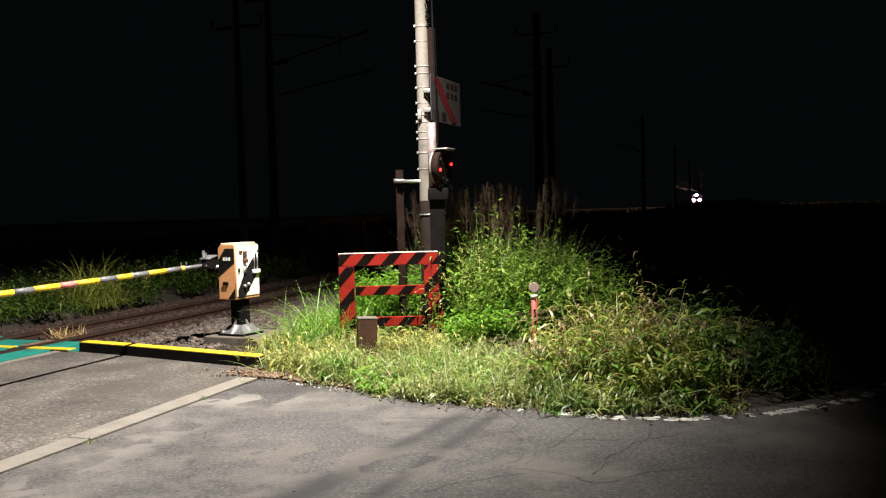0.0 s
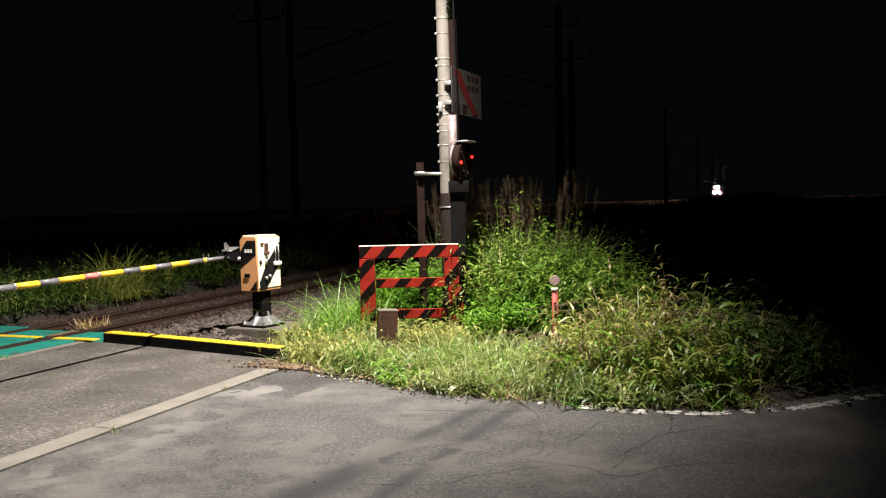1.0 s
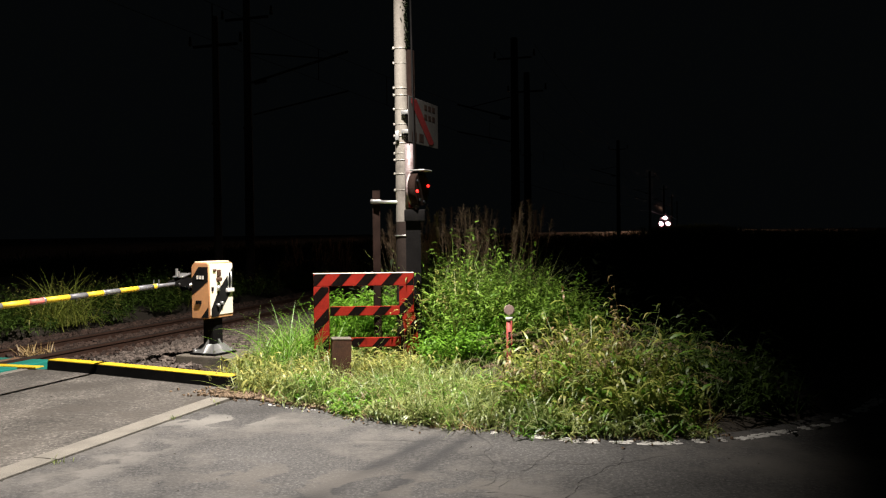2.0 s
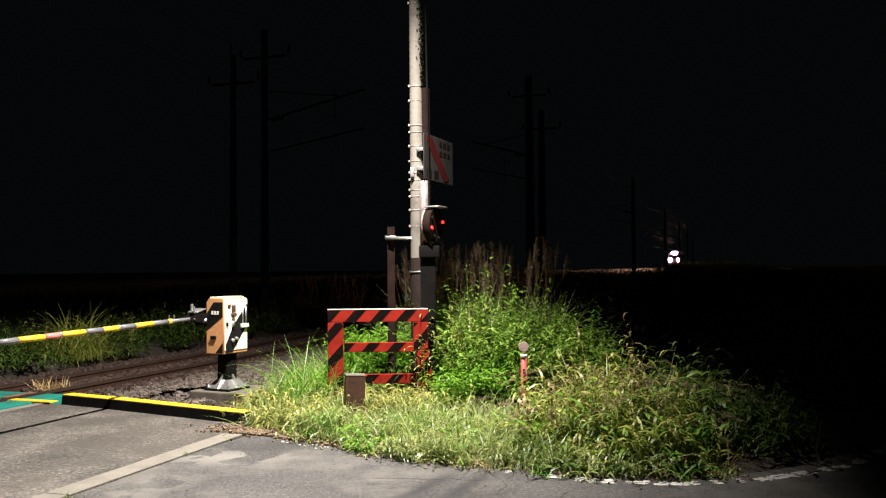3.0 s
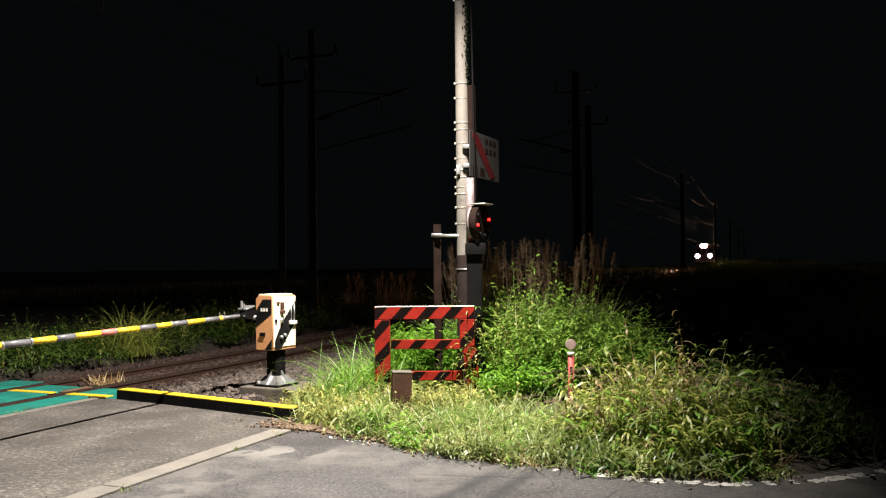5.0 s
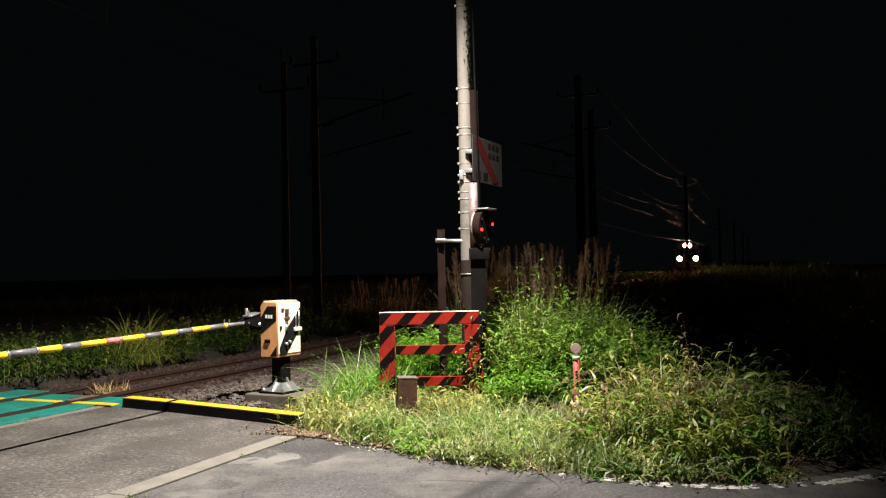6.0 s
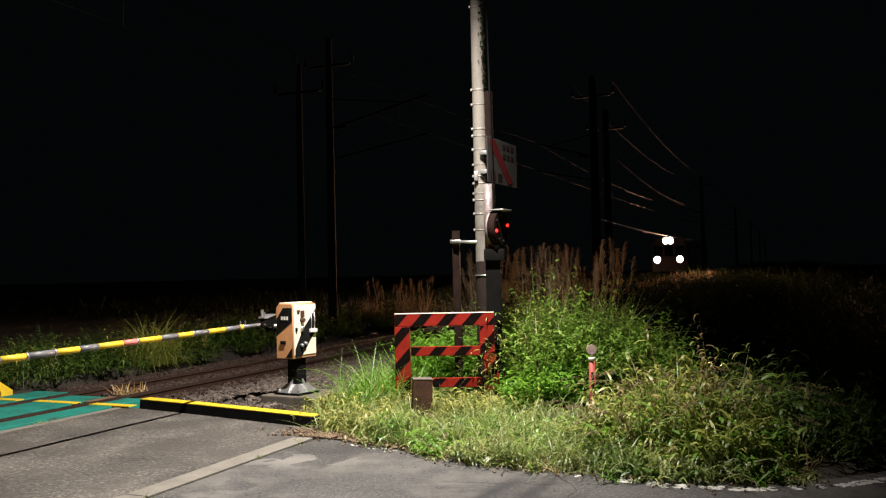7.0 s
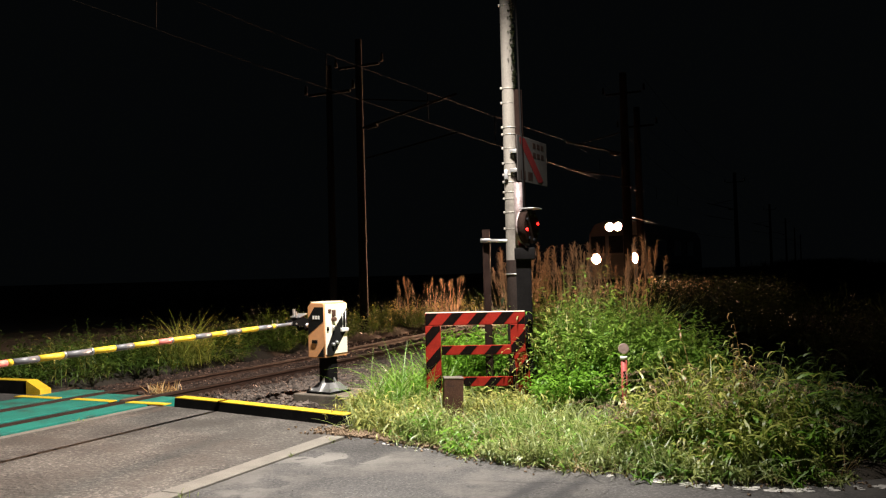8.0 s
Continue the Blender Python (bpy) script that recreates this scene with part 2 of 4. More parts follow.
    if m is not None:
        bmesh.ops.transform(bm, matrix=m, verts=made)
    return made


def bm_rod(bm, a, b, r, r2=None, seg=12):
    """A round bar from a to b."""
    a, b = Vector(a), Vector(b)
    turn = (b - a).to_track_quat("Z", "Y").to_matrix().to_4x4()
    m = Matrix.Translation((a + b) / 2) @ turn
    return bmesh.ops.create_cone(bm, cap_ends=True, segments=seg, radius1=r, radius2=r if r2 is None else r2, depth=(b - a).length, matrix=m)["verts"]


def bm_poly(bm, pts, depth):
    """A plate: the outline pts raised by the vector depth."""
    lower = [bm.verts.new(p) for p in pts]
    upper = [bm.verts.new(Vector(p) + Vector(depth)) for p in pts]
    k = len(pts)
    bm.faces.new(upper), bm.faces.new(lower[::-1])
    for i in range(k):
        bm.faces.new((lower[i], lower[(i + 1) % k], upper[(i + 1) % k], upper[i]))
    return lower + upper


def part(name, bm, material, parent=None, label=""):
    """Link a bmesh as one mesh object under a thing."""
    bmesh.ops.recalc_face_normals(bm, faces=bm.faces)
    me = bpy.data.meshes.new(name)
    bm.to_mesh(me)
    bm.free()
    me.materials.append(material)
    round_enough = len(me.polygons) > 12
    for p in me.polygons:
        p.use_smooth = round_enough and len(p.vertices) == 4 and p.area < 0.05
    ob = new(name, me)
    ob.parent = parent
    return tagged(ob, label)


def boxpart(name, c, d, material, parent=None, bevel=0.004, label=""):
    bm = bmesh.new()
    bm_box(bm, c, d, bevel)
    return part(name, bm, material, parent, label)


def rodpart(name, a, b, r, material, parent=None, r2=None, seg=14, label=""):
    bm = bmesh.new()
    bm_rod(bm, a, b, r, r2, seg)
    return part(name, bm, material, parent, label)


def thing(name, m, label, category, group="", kind=""):
    ob = new(name)
    ob.empty_display_size = 0.1
    ob.matrix_world = m
    return tagged(ob, label, category, group, kind)


def arrays(name, verts, faces, material):
    """A mesh straight from arrays of corners and quads."""
    me = bpy.data.meshes.new(name)
    me.vertices.add(len(verts))
    me.vertices.foreach_set("co", np.asarray(verts, np.float32).ravel())
    faces = np.asarray(faces, np.int32)
    k = faces.shape[1]
    me.loops.add(faces.size)
    me.loops.foreach_set("vertex_index", faces.ravel())
    me.polygons.add(len(faces))
    me.polygons.foreach_set("loop_start", np.arange(0, faces.size, k, dtype=np.int32))
    me.polygons.foreach_set("use_smooth", np.ones(len(faces), bool))
    me.update(calc_edges=True)
    me.materials.append(material)
    return new(name, me)


def strip_part(name, s0, s1, n0, n1, z, thick, material, parent=None, label="", bevel=0.006):
    """A slab lying along the track frame."""
    bm = bmesh.new()
    bm_box(bm, ((s0 + s1) / 2, (n0 + n1) / 2, z - thick / 2), (s1 - s0, abs(n1 - n0), thick), bevel)
    bm.transform(Matrix(((TS, TC, 0, 0), (TC, -TS, 0, 0), (0, 0, 1, 0), (0, 0, 0, 1))))
    return part(name, bm, material, parent, label)


TRACK = Matrix.Rotation(radians(90) - PHI, 4, "Z")  # x along the track, -y across to the near side

# ---------------------------------------------------------------- ground and road
EDGE_X = np.array([-2.3, -1.84, -1.13, -0.76, 0.34, 0.9, 1.76, 2.45, 3.0, 3.64, 4.6, 6.5, 10.0, 20.0])
EDGE_Y = np.array([8.55, 8.35, 7.85, 7.5, 6.95, 6.72, 6.55, 6.66, 6.93, 7.4, 8.4, 11.0, 16.5, 33.0])


def edge_y(x):
    """Where the road ends and the verge begins."""
    return np.interp(x, EDGE_X, EDGE_Y)


def bank(x, y):
    """Height of the ground off the road."""
    n = x * TC - y * TS
    s = x * TS + y * TC
    d = np.clip((y - edge_y(x)) / 2.5, 0, 1)
    rise = 0.06 * d + np.clip((s - 14) / 180, 0, 1) * 2.0 * np.clip((n + 40) / 10, 0, 1)
    rise = np.where(n < -5.6, np.clip((s - 14) / 180, 0, 1) * 2.0 - np.where(n > -12.0, 0.35, 0.04), rise)
    return rise + 0.03 * np.sin(x * 2.1 + y) * np.cos(y * 1.7 - x) * d


def ground():
    xs = np.unique(np.r_[-900, -300, -100, -50, np.arange(-30, 40, 0.5), np.arange(40, 120, 4), 150, 300, 900])
    ys = np.unique(np.r_[-600, -100, -30, np.arange(-6, 30, 0.5), np.arange(30, 300, 5), 400, 900, 2500])
    X, Y = np.meshgrid(xs, ys)
    Z = bank(X, Y)
    n = X * TC - Y * TS
    road = (Y < edge_y(X) + 0.1) & (X > -9) | (n < -4.3) & (X * TS + Y * TC < 10.5)
    Z = np.where(road, -0.09, Z)
    V = np.stack([X, Y, Z], -1).reshape(-1, 3)
    w = len(xs)
    i = (np.arange(len(ys) - 1)[:, None] * w + np.arange(w - 1)[None]).ravel()
    tagged(arrays("ground", V, np.stack([i, i + 1, i + w + 1, i + w], 1), SOIL), "dark weedy soil beside the road", "ground", kind="structure")


ground()


def road():
    xs = np.arange(-9, 20.01, 0.25)
    bm = bmesh.new()
    lower, upper = [], []
    for x in xs:
        top = float(edge_y(x)) + 0.12
        if x < -2.05:
            top = (x * TC + 4.59) / TS
        lower.append((x, -14.0)), upper.append((x, min(top, 8.6 if x < 0 else 40)))
    rows_y = np.linspace(0, 1, 24)
    grid = [[bm.verts.new((a[0], a[1] + (b[1] - a[1]) * r, 0)) for r in rows_y] for a, b in zip(lower, upper) if b[1] > a[1]]
    for c, d in zip(grid, grid[1:]):
        for j in range(len(rows_y) - 1):
            bm.faces.new((c[j], d[j], d[j + 1], c[j + 1]))
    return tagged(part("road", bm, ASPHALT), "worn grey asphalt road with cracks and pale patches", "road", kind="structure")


ROAD = road()
SLABS = tagged(strip_part("crossing_slab", -9, 8.6, -8.2, -4.84, 0.0, 0.2, SLAB), "exposed-aggregate concrete crossing slab", "slab", kind="structure")
strip_part("lip", -9, 8.66, -8.31, -8.2, 0.008, 0.2, EDGE, SLABS, "pale concrete lip beside the track")
for s0, s1 in ((-9, -3.1), (-3.09, -0.2), (-0.19, 2.75), (2.76, 5.05), (5.06, 7.45)):
    strip_part("edge_block", s0, s1, -4.83, -4.61, 0.012, 0.2, EDGE, SLABS, "pale concrete edge strip")

# ---------------------------------------------------------------- track
def track_line(name, prof, n, material, label, category, s0=-40, s1=330, lift=0.0):
    """A profile (across, up) drawn along the track."""
    ss = np.r_[np.arange(s0, 40, 2.0), np.arange(40, s1 + 1, 6.0)]
    k = len(prof)
    V, F = [], []
    for i, s in enumerate(ss):
        for a, z in prof:
            V.append(at(s, n + a, grade(s) + z + lift))
        if i:
            for j in range(k):
                F.append(((i - 1) * k + j, (i - 1) * k + (j + 1) % k, i * k + (j + 1) % k, i * k + j))
    ob = arrays(name, V, F, material)
    for p in ob.data.polygons:
        p.use_smooth = False
    return tagged(ob, label, category, kind="structure")


RAILP = [(-0.032, 0), (0.032, 0), (0.032, -0.035), (0.012, -0.05), (0.012, -0.12), (0.06, -0.145), (-0.06, -0.145), (-0.012, -0.12), (-0.012, -0.05), (-0.032, -0.035)]
for n in (NEAR_RAIL, FAR_RAIL):
    r = track_line("rail", RAILP, n, RAIL, "rusty brown steel rail with a worn head", "rail")
    h = track_line("rail_head", [(-0.026, 0.002), (0.026, 0.002), (0.026, -0.004), (-0.026, -0.004)], n, HEAD, "", "", lift=0.002)
    h.parent = r
    for k in ("category", "kind", "label"):
        if k in h:
            del h[k]
track_line("ballast", [(-2.1, -0.45), (-1.5, -0.13), (1.6, -0.13), (2.3, -0.22), (2.4, -0.45)], MID, BALLAST, "brown-grey ballast bed under the rails", "ballast")

SLEEPERS = thing("sleepers", Matrix(), "dark timber sleepers under the rails", "sleepers", kind="structure")
bm = bmesh.new()
bm_box(bm, (0, 0, 0), (0.2, 2.1, 0.14), 0.01)
first = part("sleeper", bm, WOOD, SLEEPERS)
for i in range(64):
    s = 9.9 + i * 0.62
    ob = first if i == 0 else new("sleeper", first.data)
    ob.parent = SLEEPERS
    ob.matrix_local = Matrix.Translation(at(s, MID, grade(s) - 0.2)) @ TRACK

PADS = tagged(strip_part("crossing_pad", -9, 9.2, -8.74, -8.36, 0.022, 0.14, GREEN), "green-painted crossing pads between the rails", "crossing pad", kind="structure")
strip_part("centre_pad", -9, 9.18, -9.78, -9.07, 0.026, 0.14, GREEN, PADS)
strip_part("far_pad", -9, 9.45, -10.75, -10.12, 0.022, 0.14, GREEN, PADS)
strip_part("timber_end", 8.72, 9.22, -9.06, -8.93, 0.03, 0.14, WOOD, PADS, "bare brown timber end")
for n0, n1 in ((-8.36, -8.31), (-8.82, -8.74), (-9.07, -8.94), (-9.89, -9.78), (-10.12, -10.01)):
    strip_part("groove", -9, 8.7, n0, n1, -0.03, 0.1, TAR, PADS, "dark flange groove")
for n0, n1 in ((-8.76, -8.07), (-9.8, -9.05), (-10.95, -10.12)):
    strip_part("yellow_line", 8.53, 8.67, n0, n1, 0.032, 0.012, YELLOW, PADS, "worn yellow painted line", 0.0)
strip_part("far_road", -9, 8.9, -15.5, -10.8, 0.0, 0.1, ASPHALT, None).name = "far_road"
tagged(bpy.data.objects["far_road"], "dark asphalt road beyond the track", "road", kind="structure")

# ---------------------------------------------------------------- kerbs
def kerb(a, b, height, label, width=0.2):
    d = b - a
    ob = thing("kerb_block", Matrix.Translation(a) @ Matrix.Rotation(math.atan2(d.y, d.x), 4, "Z"), label, "kerb", "kerbs")
    bm = bmesh.new()
    ln = d.length - 0.015
    bm_poly(bm, [(0, 0.0, -0.1), (0, 0.02, height - 0.01), (0, width - 0.02, height - 0.01), (0, width, -0.1)], (ln, 0, 0))
    part("body", bm, BLACK, ob)
    bm = bmesh.new()
    bm_box(bm, (ln / 2, width / 2, height - 0.004), (ln - 0.01, width - 0.04, 0.016), 0.006)
    part("yellow_top", bm, YELLOW, ob, "bright yellow painted top")
    return ob


KA, KB, KC = at(8.56, -7.93), at(8.42, -7.08), at(7.98, -4.95)
kerb(KA, KB, 0.125, "short black and yellow concrete kerb block by the slab")
kerb(KB, KC, 0.125, "long black and yellow concrete kerb block by the slab")
fk = kerb(at(8.95, -15.2), at(8.95, -11.2), 0.2, "black kerb with a yellow top beyond the track")
bm = bmesh.new()
bm_poly(bm, [(3.985, 0, -0.02), (3.985, 0, 0.2), (3.985, 0.2, 0.2), (3.985, 0.2, -0.02)], (0.3, 0, -0.13))
part("end_ramp", bm, YELLOW, fk, "yellow painted sloping end")

# ---------------------------------------------------------------- barrier machine and boom
MACHINE = Vector((-2.88, 10.95, 0))
MZ = 0.13


def machine():
    base = thing("machine_plinth", Matrix.Translation((*MACHINE.xy, 0)) @ Matrix.Rotation(-radians(24), 4, "Z"), "low weathered concrete plinth under the barrier machine", "plinth")
    boxpart("block", (0.05, 0.1, 0.03), (0.86, 0.78, 0.2), BASE, base, 0.015)
    ob = thing("barrier_machine", Matrix.Translation((*MACHINE.xy, MZ)) @ Matrix.Rotation(-radians(27), 4, "Z"), "cream barrier machine with black diagonal stripes on a post", "barrier machine")
    w, d, z0, z1 = 0.29, 0.46, 0.48, 1.2
    bm = bmesh.new()
    c = 0.05
    bm_poly(bm, [(-w / 2, 0, z0), (w / 2, 0, z0), (w / 2, 0, z1 - 0.02), (w / 2 - 0.03, 0, z1), (-w / 2 + c, 0, z1), (-w / 2, 0, z1 - c)], (0, d, 0))
    bm.transform(Matrix.Translation((0, -d / 2, 0)))
    bmesh.ops.bevel(bm, geom=list(bm.edges), offset=0.008, segments=2, affect="EDGES")
    body = part("body", bm, CREAM, ob)
    # the side that faces the road carries the stripes and fittings: local +x
    x = w / 2
    y0, y1 = -d / 2, d / 2
    bm = bmesh.new()
    bm_box(bm, (x + 0.006, 0.0, (z0 + z1) / 2 + 0.01), (0.012, d - 0.03, z1 - z0 - 0.06), 0.005)
    # The lamp-facing door takes the near-white paint in place of brighter light.
    door = part("door", bm, LITPAINT, ob, "hinged door panel, its lit side painted nearly white")
    bm = bmesh.new()
    bm_poly(bm, [(x + 0.0125, y0 + 0.03, z0 + 0.02), (x + 0.0125, y0 + 0.15, z0 + 0.02), (x + 0.0125, y1 - 0.02, z0 + 0.36), (x + 0.0125, y1 - 0.02, z0 + 0.64), (x + 0.0125, y0 + 0.17, z0 + 0.36), (x + 0.0125, y0 + 0.03, z0 + 0.12)], (0.004, 0, 0))
    part("stripe", bm, BLACK, ob, "black diagonal stripe")
    f = -d / 2
    bm = bmesh.new()
    bm_poly(bm, [(-w / 2 + 0.012, f - 0.004, z0 + 0.30), (-w / 2 + 0.012, f - 0.004, z0 + 0.52), (-0.02, f - 0.004, z1 - 0.055), (w / 2 - 0.012, f - 0.004, z1 - 0.055), (w / 2 - 0.012, f - 0.004, z1 - 0.24)], (0, 0.0035, 0))
    part("stripe", bm, BLACK, ob, "black diagonal stripe")
    bm = bmesh.new()
    bm_poly(bm, [(w / 2 - 0.13, f - 0.004, z0 + 0.012), (w / 2 - 0.012, f - 0.004, z0 + 0.012), (w / 2 - 0.012, f - 0.004, z0 + 0.15)], (0, 0.0035, 0))
    part("stripe", bm, BLACK, ob, "black diagonal stripe")
    for i in range(3):
        boxpart("number_bar", (-0.035 + i * 0.045, f - 0.008, z0 + 0.53), (0.03, 0.004, 0.045), WHITE, ob, 0.0, "plain white bar in place of writing")
    boxpart("latch", (-0.02, f - 0.008, z0 + 0.21), (0.085, 0.02, 0.045), DARK, ob, 0.004, "dark recessed latch")
    boxpart("roof_cap", (0, 0, z1 + 0.006), (w - 0.09, d - 0.03, 0.016), LITPAINT, ob, 0.006)
    # handle, lock and lamp stem on the door
    rodpart("lock", (x + 0.01, y0 + 0.16, z0 + 0.5), (x + 0.06, y0 + 0.16, z0 + 0.5), 0.035, RUST, ob, 0.028, label="brass lock")
    boxpart("lock_flap", (x + 0.03, y0 + 0.16, z0 + 0.58), (0.03, 0.05, 0.09), RUST, ob, 0.006)
    rodpart("padlock", (x + 0.03, y0 + 0.15, z0 + 0.42), (x + 0.03, y0 + 0.15, z0 + 0.35), 0.02, STEEL, ob)
    for k in (0.0, 0.07):
        rodpart("knob", (x + 0.01, y0 + 0.14 + k, z0 + 0.17 + k * 0.3), (x + 0.055, y0 + 0.14 + k, z0 + 0.17 + k * 0.3), 0.025, STEEL, ob, 0.018, label="bright round knob")
    for k in (0.33, 0.39):
        rodpart("handle_rod", (x + 0.035, y0 + k, z0 + 0.36), (x + 0.035, y0 + k, z0 + 0.6), 0.007, STEEL, ob)
    boxpart("handle_bracket", (x + 0.025, y0 + 0.37, z0 + 0.35), (0.05, 0.13, 0.05), WHITE, ob, 0.006)
    boxpart("hinge", (x + 0.02, y0 + 0.09, z1 - 0.1), (0.02, 0.05, 0.03), RUST, ob, 0.004)
    boxpart("hinge", (x + 0.02, y0 + 0.05, z0 + 0.38), (0.02, 0.03, 0.05), DARK, ob, 0.004)
    # column and foot
    boxpart("column", (0, 0, 0.26), (0.18, 0.18, 0.47), DARK, ob, 0.02, "black steel column")
    boxpart("foot_plate", (0, 0, 0.015), (0.42, 0.42, 0.03), DARK, ob, 0.006)
    bm = bmesh.new()
    lower = [bm.verts.new((x * 0.185, y * 0.185, 0.03)) for x, y in ((-1, -1), (1, -1), (1, 1), (-1, 1))]
    upper = [bm.verts.new((x * 0.098, y * 0.098, 0.135)) for x, y in ((-1, -1), (1, -1), (1, 1), (-1, 1))]
    for i in range(4):
        bm.faces.new((lower[i], lower[(i + 1) % 4], upper[(i + 1) % 4], upper[i]))
    bm.faces.new(upper)
    part("flared_foot", bm, STEEL, ob, "bright galvanised flared foot")
    for a in range(4):
        bm = bmesh.new()
        r = Matrix.Rotation(radians(90 * a), 4, "Z")
        bm_poly(bm, [(0.095, -0.014, 0.03), (0.205, -0.014, 0.03), (0.095, -0.014, 0.2)], (0, 0.028, 0))
        bm.transform(r)
        part("gusset", bm, STEEL, ob, "grey triangular foot gusset")
    for sx in (-1, 1):
        for sy in (-1, 1):
            rodpart("bolt", (sx * 0.17, sy * 0.17, 0.03), (sx * 0.17, sy * 0.17, 0.07), 0.016, STEEL, ob, seg=6)
    # the drive arm on the far side from the road
    bm = bmesh.new()
    bm_rod(bm, (-w / 2, 0.05, z0 + 0.5), (-w / 2 - 0.14, 0.02, z0 + 0.5), 0.05)
    part("drive_shaft", bm, DARK, ob)
    return ob


machine()

BN = -6.52  # the boom's line
BOOM_A, BOOM_B = at(9.45, BN, 1.06), at(2.2, BN - 0.05, 0.93)


def boom():
    d = BOOM_B - BOOM_A
    m = Matrix.Translation(BOOM_A) @ d.to_track_quat("X", "Z").to_matrix().to_4x4()
    ob = thing("barrier_boom", m, "lowered barrier boom banded yellow, grey and red", "barrier boom")
    for y, mt, label in ((-0.06, DARK, "dark steel boom bracket"), (0.05, DARK, "dark steel boom bracket")):
        bm = bmesh.new()
        bm_poly(bm, [(-0.17, y, -0.1), (-0.06, y, -0.12), (0.0, y, -0.04), (0.14, y, -0.035), (0.24, y, -0.02), (0.24, y, 0.035), (0.13, y, 0.05), (0.02, y, 0.1), (-0.12, y, 0.04), (-0.18, y, -0.02)], (0, 0.012, 0))
        bmesh.ops.bevel(bm, geom=list(bm.edges), offset=0.003, segments=1, affect="EDGES")
        part("bracket_plate", bm, mt, ob, label)
    bm = bmesh.new()
    bm_box(bm, (0.0, 0, 0.1), (0.2, 0.15, 0.022), 0.008, Matrix.Rotation(radians(10), 4, "Y"))
    part("cover_plate", bm, STEEL, ob, "bright cover plate")
    rodpart("cover_bolt", (0.07, -0.04, 0.1), (0.07, -0.04, 0.19), 0.02, STEEL, ob, seg=8)
    rodpart("cover_bolt", (0.12, 0.03, 0.08), (0.12, 0.03, 0.16), 0.014, STEEL, ob, seg=8)
    rodpart("holder_pin", (-0.08, -0.1, -0.04), (-0.08, 0.11, -0.04), 0.03, STEEL, ob)
    rodpart("clamp", (0.17, -0.075, 0.0), (0.17, 0.075, 0.0), 0.012, STEEL, ob, seg=8)
    boxpart("holder_arm", (-0.16, 0.0, -0.05), (0.2, 0.08, 0.1), DARK, ob, 0.01, "dark steel boom holder")
    rodpart("tube", (0.08, 0, 0), (0.54, 0, 0), 0.022, GREY, ob, 0.024, 12)
    marks = [(0.54, YELLOW), (0.63, GREY), (0.92, YELLOW), (1.25, GREY), (1.51, YELLOW), (1.79, GREY), (2.06, YELLOW), (2.40, PINK), (2.63, YELLOW), (2.97, GREY), (3.21, YELLOW), (3.49, GREY), (3.82, YELLOW), (4.10, GREY), (4.37, YELLOW), (4.42, PINK), (4.65, YELLOW), (4.95, GREY), (5.25, YELLOW), (5.55, GREY), (5.85, YELLOW), (6.15, PINK), (6.4, YELLOW), (6.7, GREY), (7.0, None)]
    for i, ((x, mt), (x2, _)) in enumerate(zip(marks, marks[1:])):
        rodpart("band", (x, 0, 0), (x2 - 0.003, 0, 0), 0.031, mt, ob, 0.031, 14)
    for x in (0.56, 1.52, 2.42, 3.5, 3.82, 5.3):
        rodpart("ring", (x - 0.012, 0, 0), (x + 0.012, 0, 0), 0.036, STEEL, ob, seg=14)
    for x in (0.5, 0.6):
        rodpart("pin", (x, 0, 0.02), (x, 0, 0.08), 0.006, STEEL, ob, seg=6)


boom()

# ---------------------------------------------------------------- pole group
POLE_AT = Vector((-0.36, 11.0, 0))


def street_pole():
    ob = thing("utility_pole", Matrix.Translation(POLE_AT) @ pose(0, 0, 0, 0, -0.25, 0), "weathered concrete pole with steel bands and a street lamp", "utility pole")
    rodpart("shaft", (0, 0, -0.3), (0, 0, 9.0), 0.105, POLE, ob, 0.062, 28)
    rodpart("sleeve", (0.05, 0, 0), (0.05, 0, 1.83), 0.16, SLEEVE, ob, 0.15, 28, "dark brown wrapped plate")
    rodpart("cover", (0.1, 0.03, 1.8), (0.1, 0.03, 4.08), 0.085, DARKRUST, ob, 0.08, 20, "dark brown cable cover")
    for z, t in ((2.24, 0.012), (2.45, 0.02), (2.63, 0.02), (2.72, 0.012), (2.85, 0.02), (2.94, 0.03), (3.1, 0.012), (3.3, 0.012), (3.48, 0.02), (3.57, 0.025), (3.9, 0.012), (4.09, 0.025), (5.2, 0.02)):
        r = 0.105 - 0.0048 * z
        bm = bmesh.new()
        bm_rod(bm, (0, 0, z), (0, 0, z + t * 0.7), r + 0.003, None, 28)
        bm_box(bm, (-r - 0.008, -0.03, z + t / 2), (0.025, 0.04, 0.03), 0.004)
        part("band", bm, STRAP, ob, "dull steel strap")
    rodpart("sleeve_strap", (0.05, 0, 1.64), (0.05, 0, 1.655), 0.164, STEEL, ob, seg=28)
    boxpart("buckle", (-0.06, -0.1, 2.95), (0.05, 0.05, 0.12), STEEL, ob, 0.006)
    rodpart("conduit", (0.09, -0.1, 2.02), (0.09, -0.1, 2.84), 0.06, PALEPLATE, ob, 0.055, label="pale conduit sleeve")
    rodpart("cable", (0.16, -0.06, 2.2), (0.11, -0.05, 8.5), 0.012, DARK, ob, seg=8)
    rodpart("lamp_arm", (-0.05, 0, 7.2), tuple(Vector(LAMP) - POLE_AT + Vector((0, 0.1, 0.2))), 0.03, STEEL, ob)
    lp = Vector(LAMP) - POLE_AT
    boxpart("lamp_head", (lp.x, lp.y, lp.z + 0.2), (0.22, 0.5, 0.1), STEEL, ob, 0.03, "grey street lamp head")
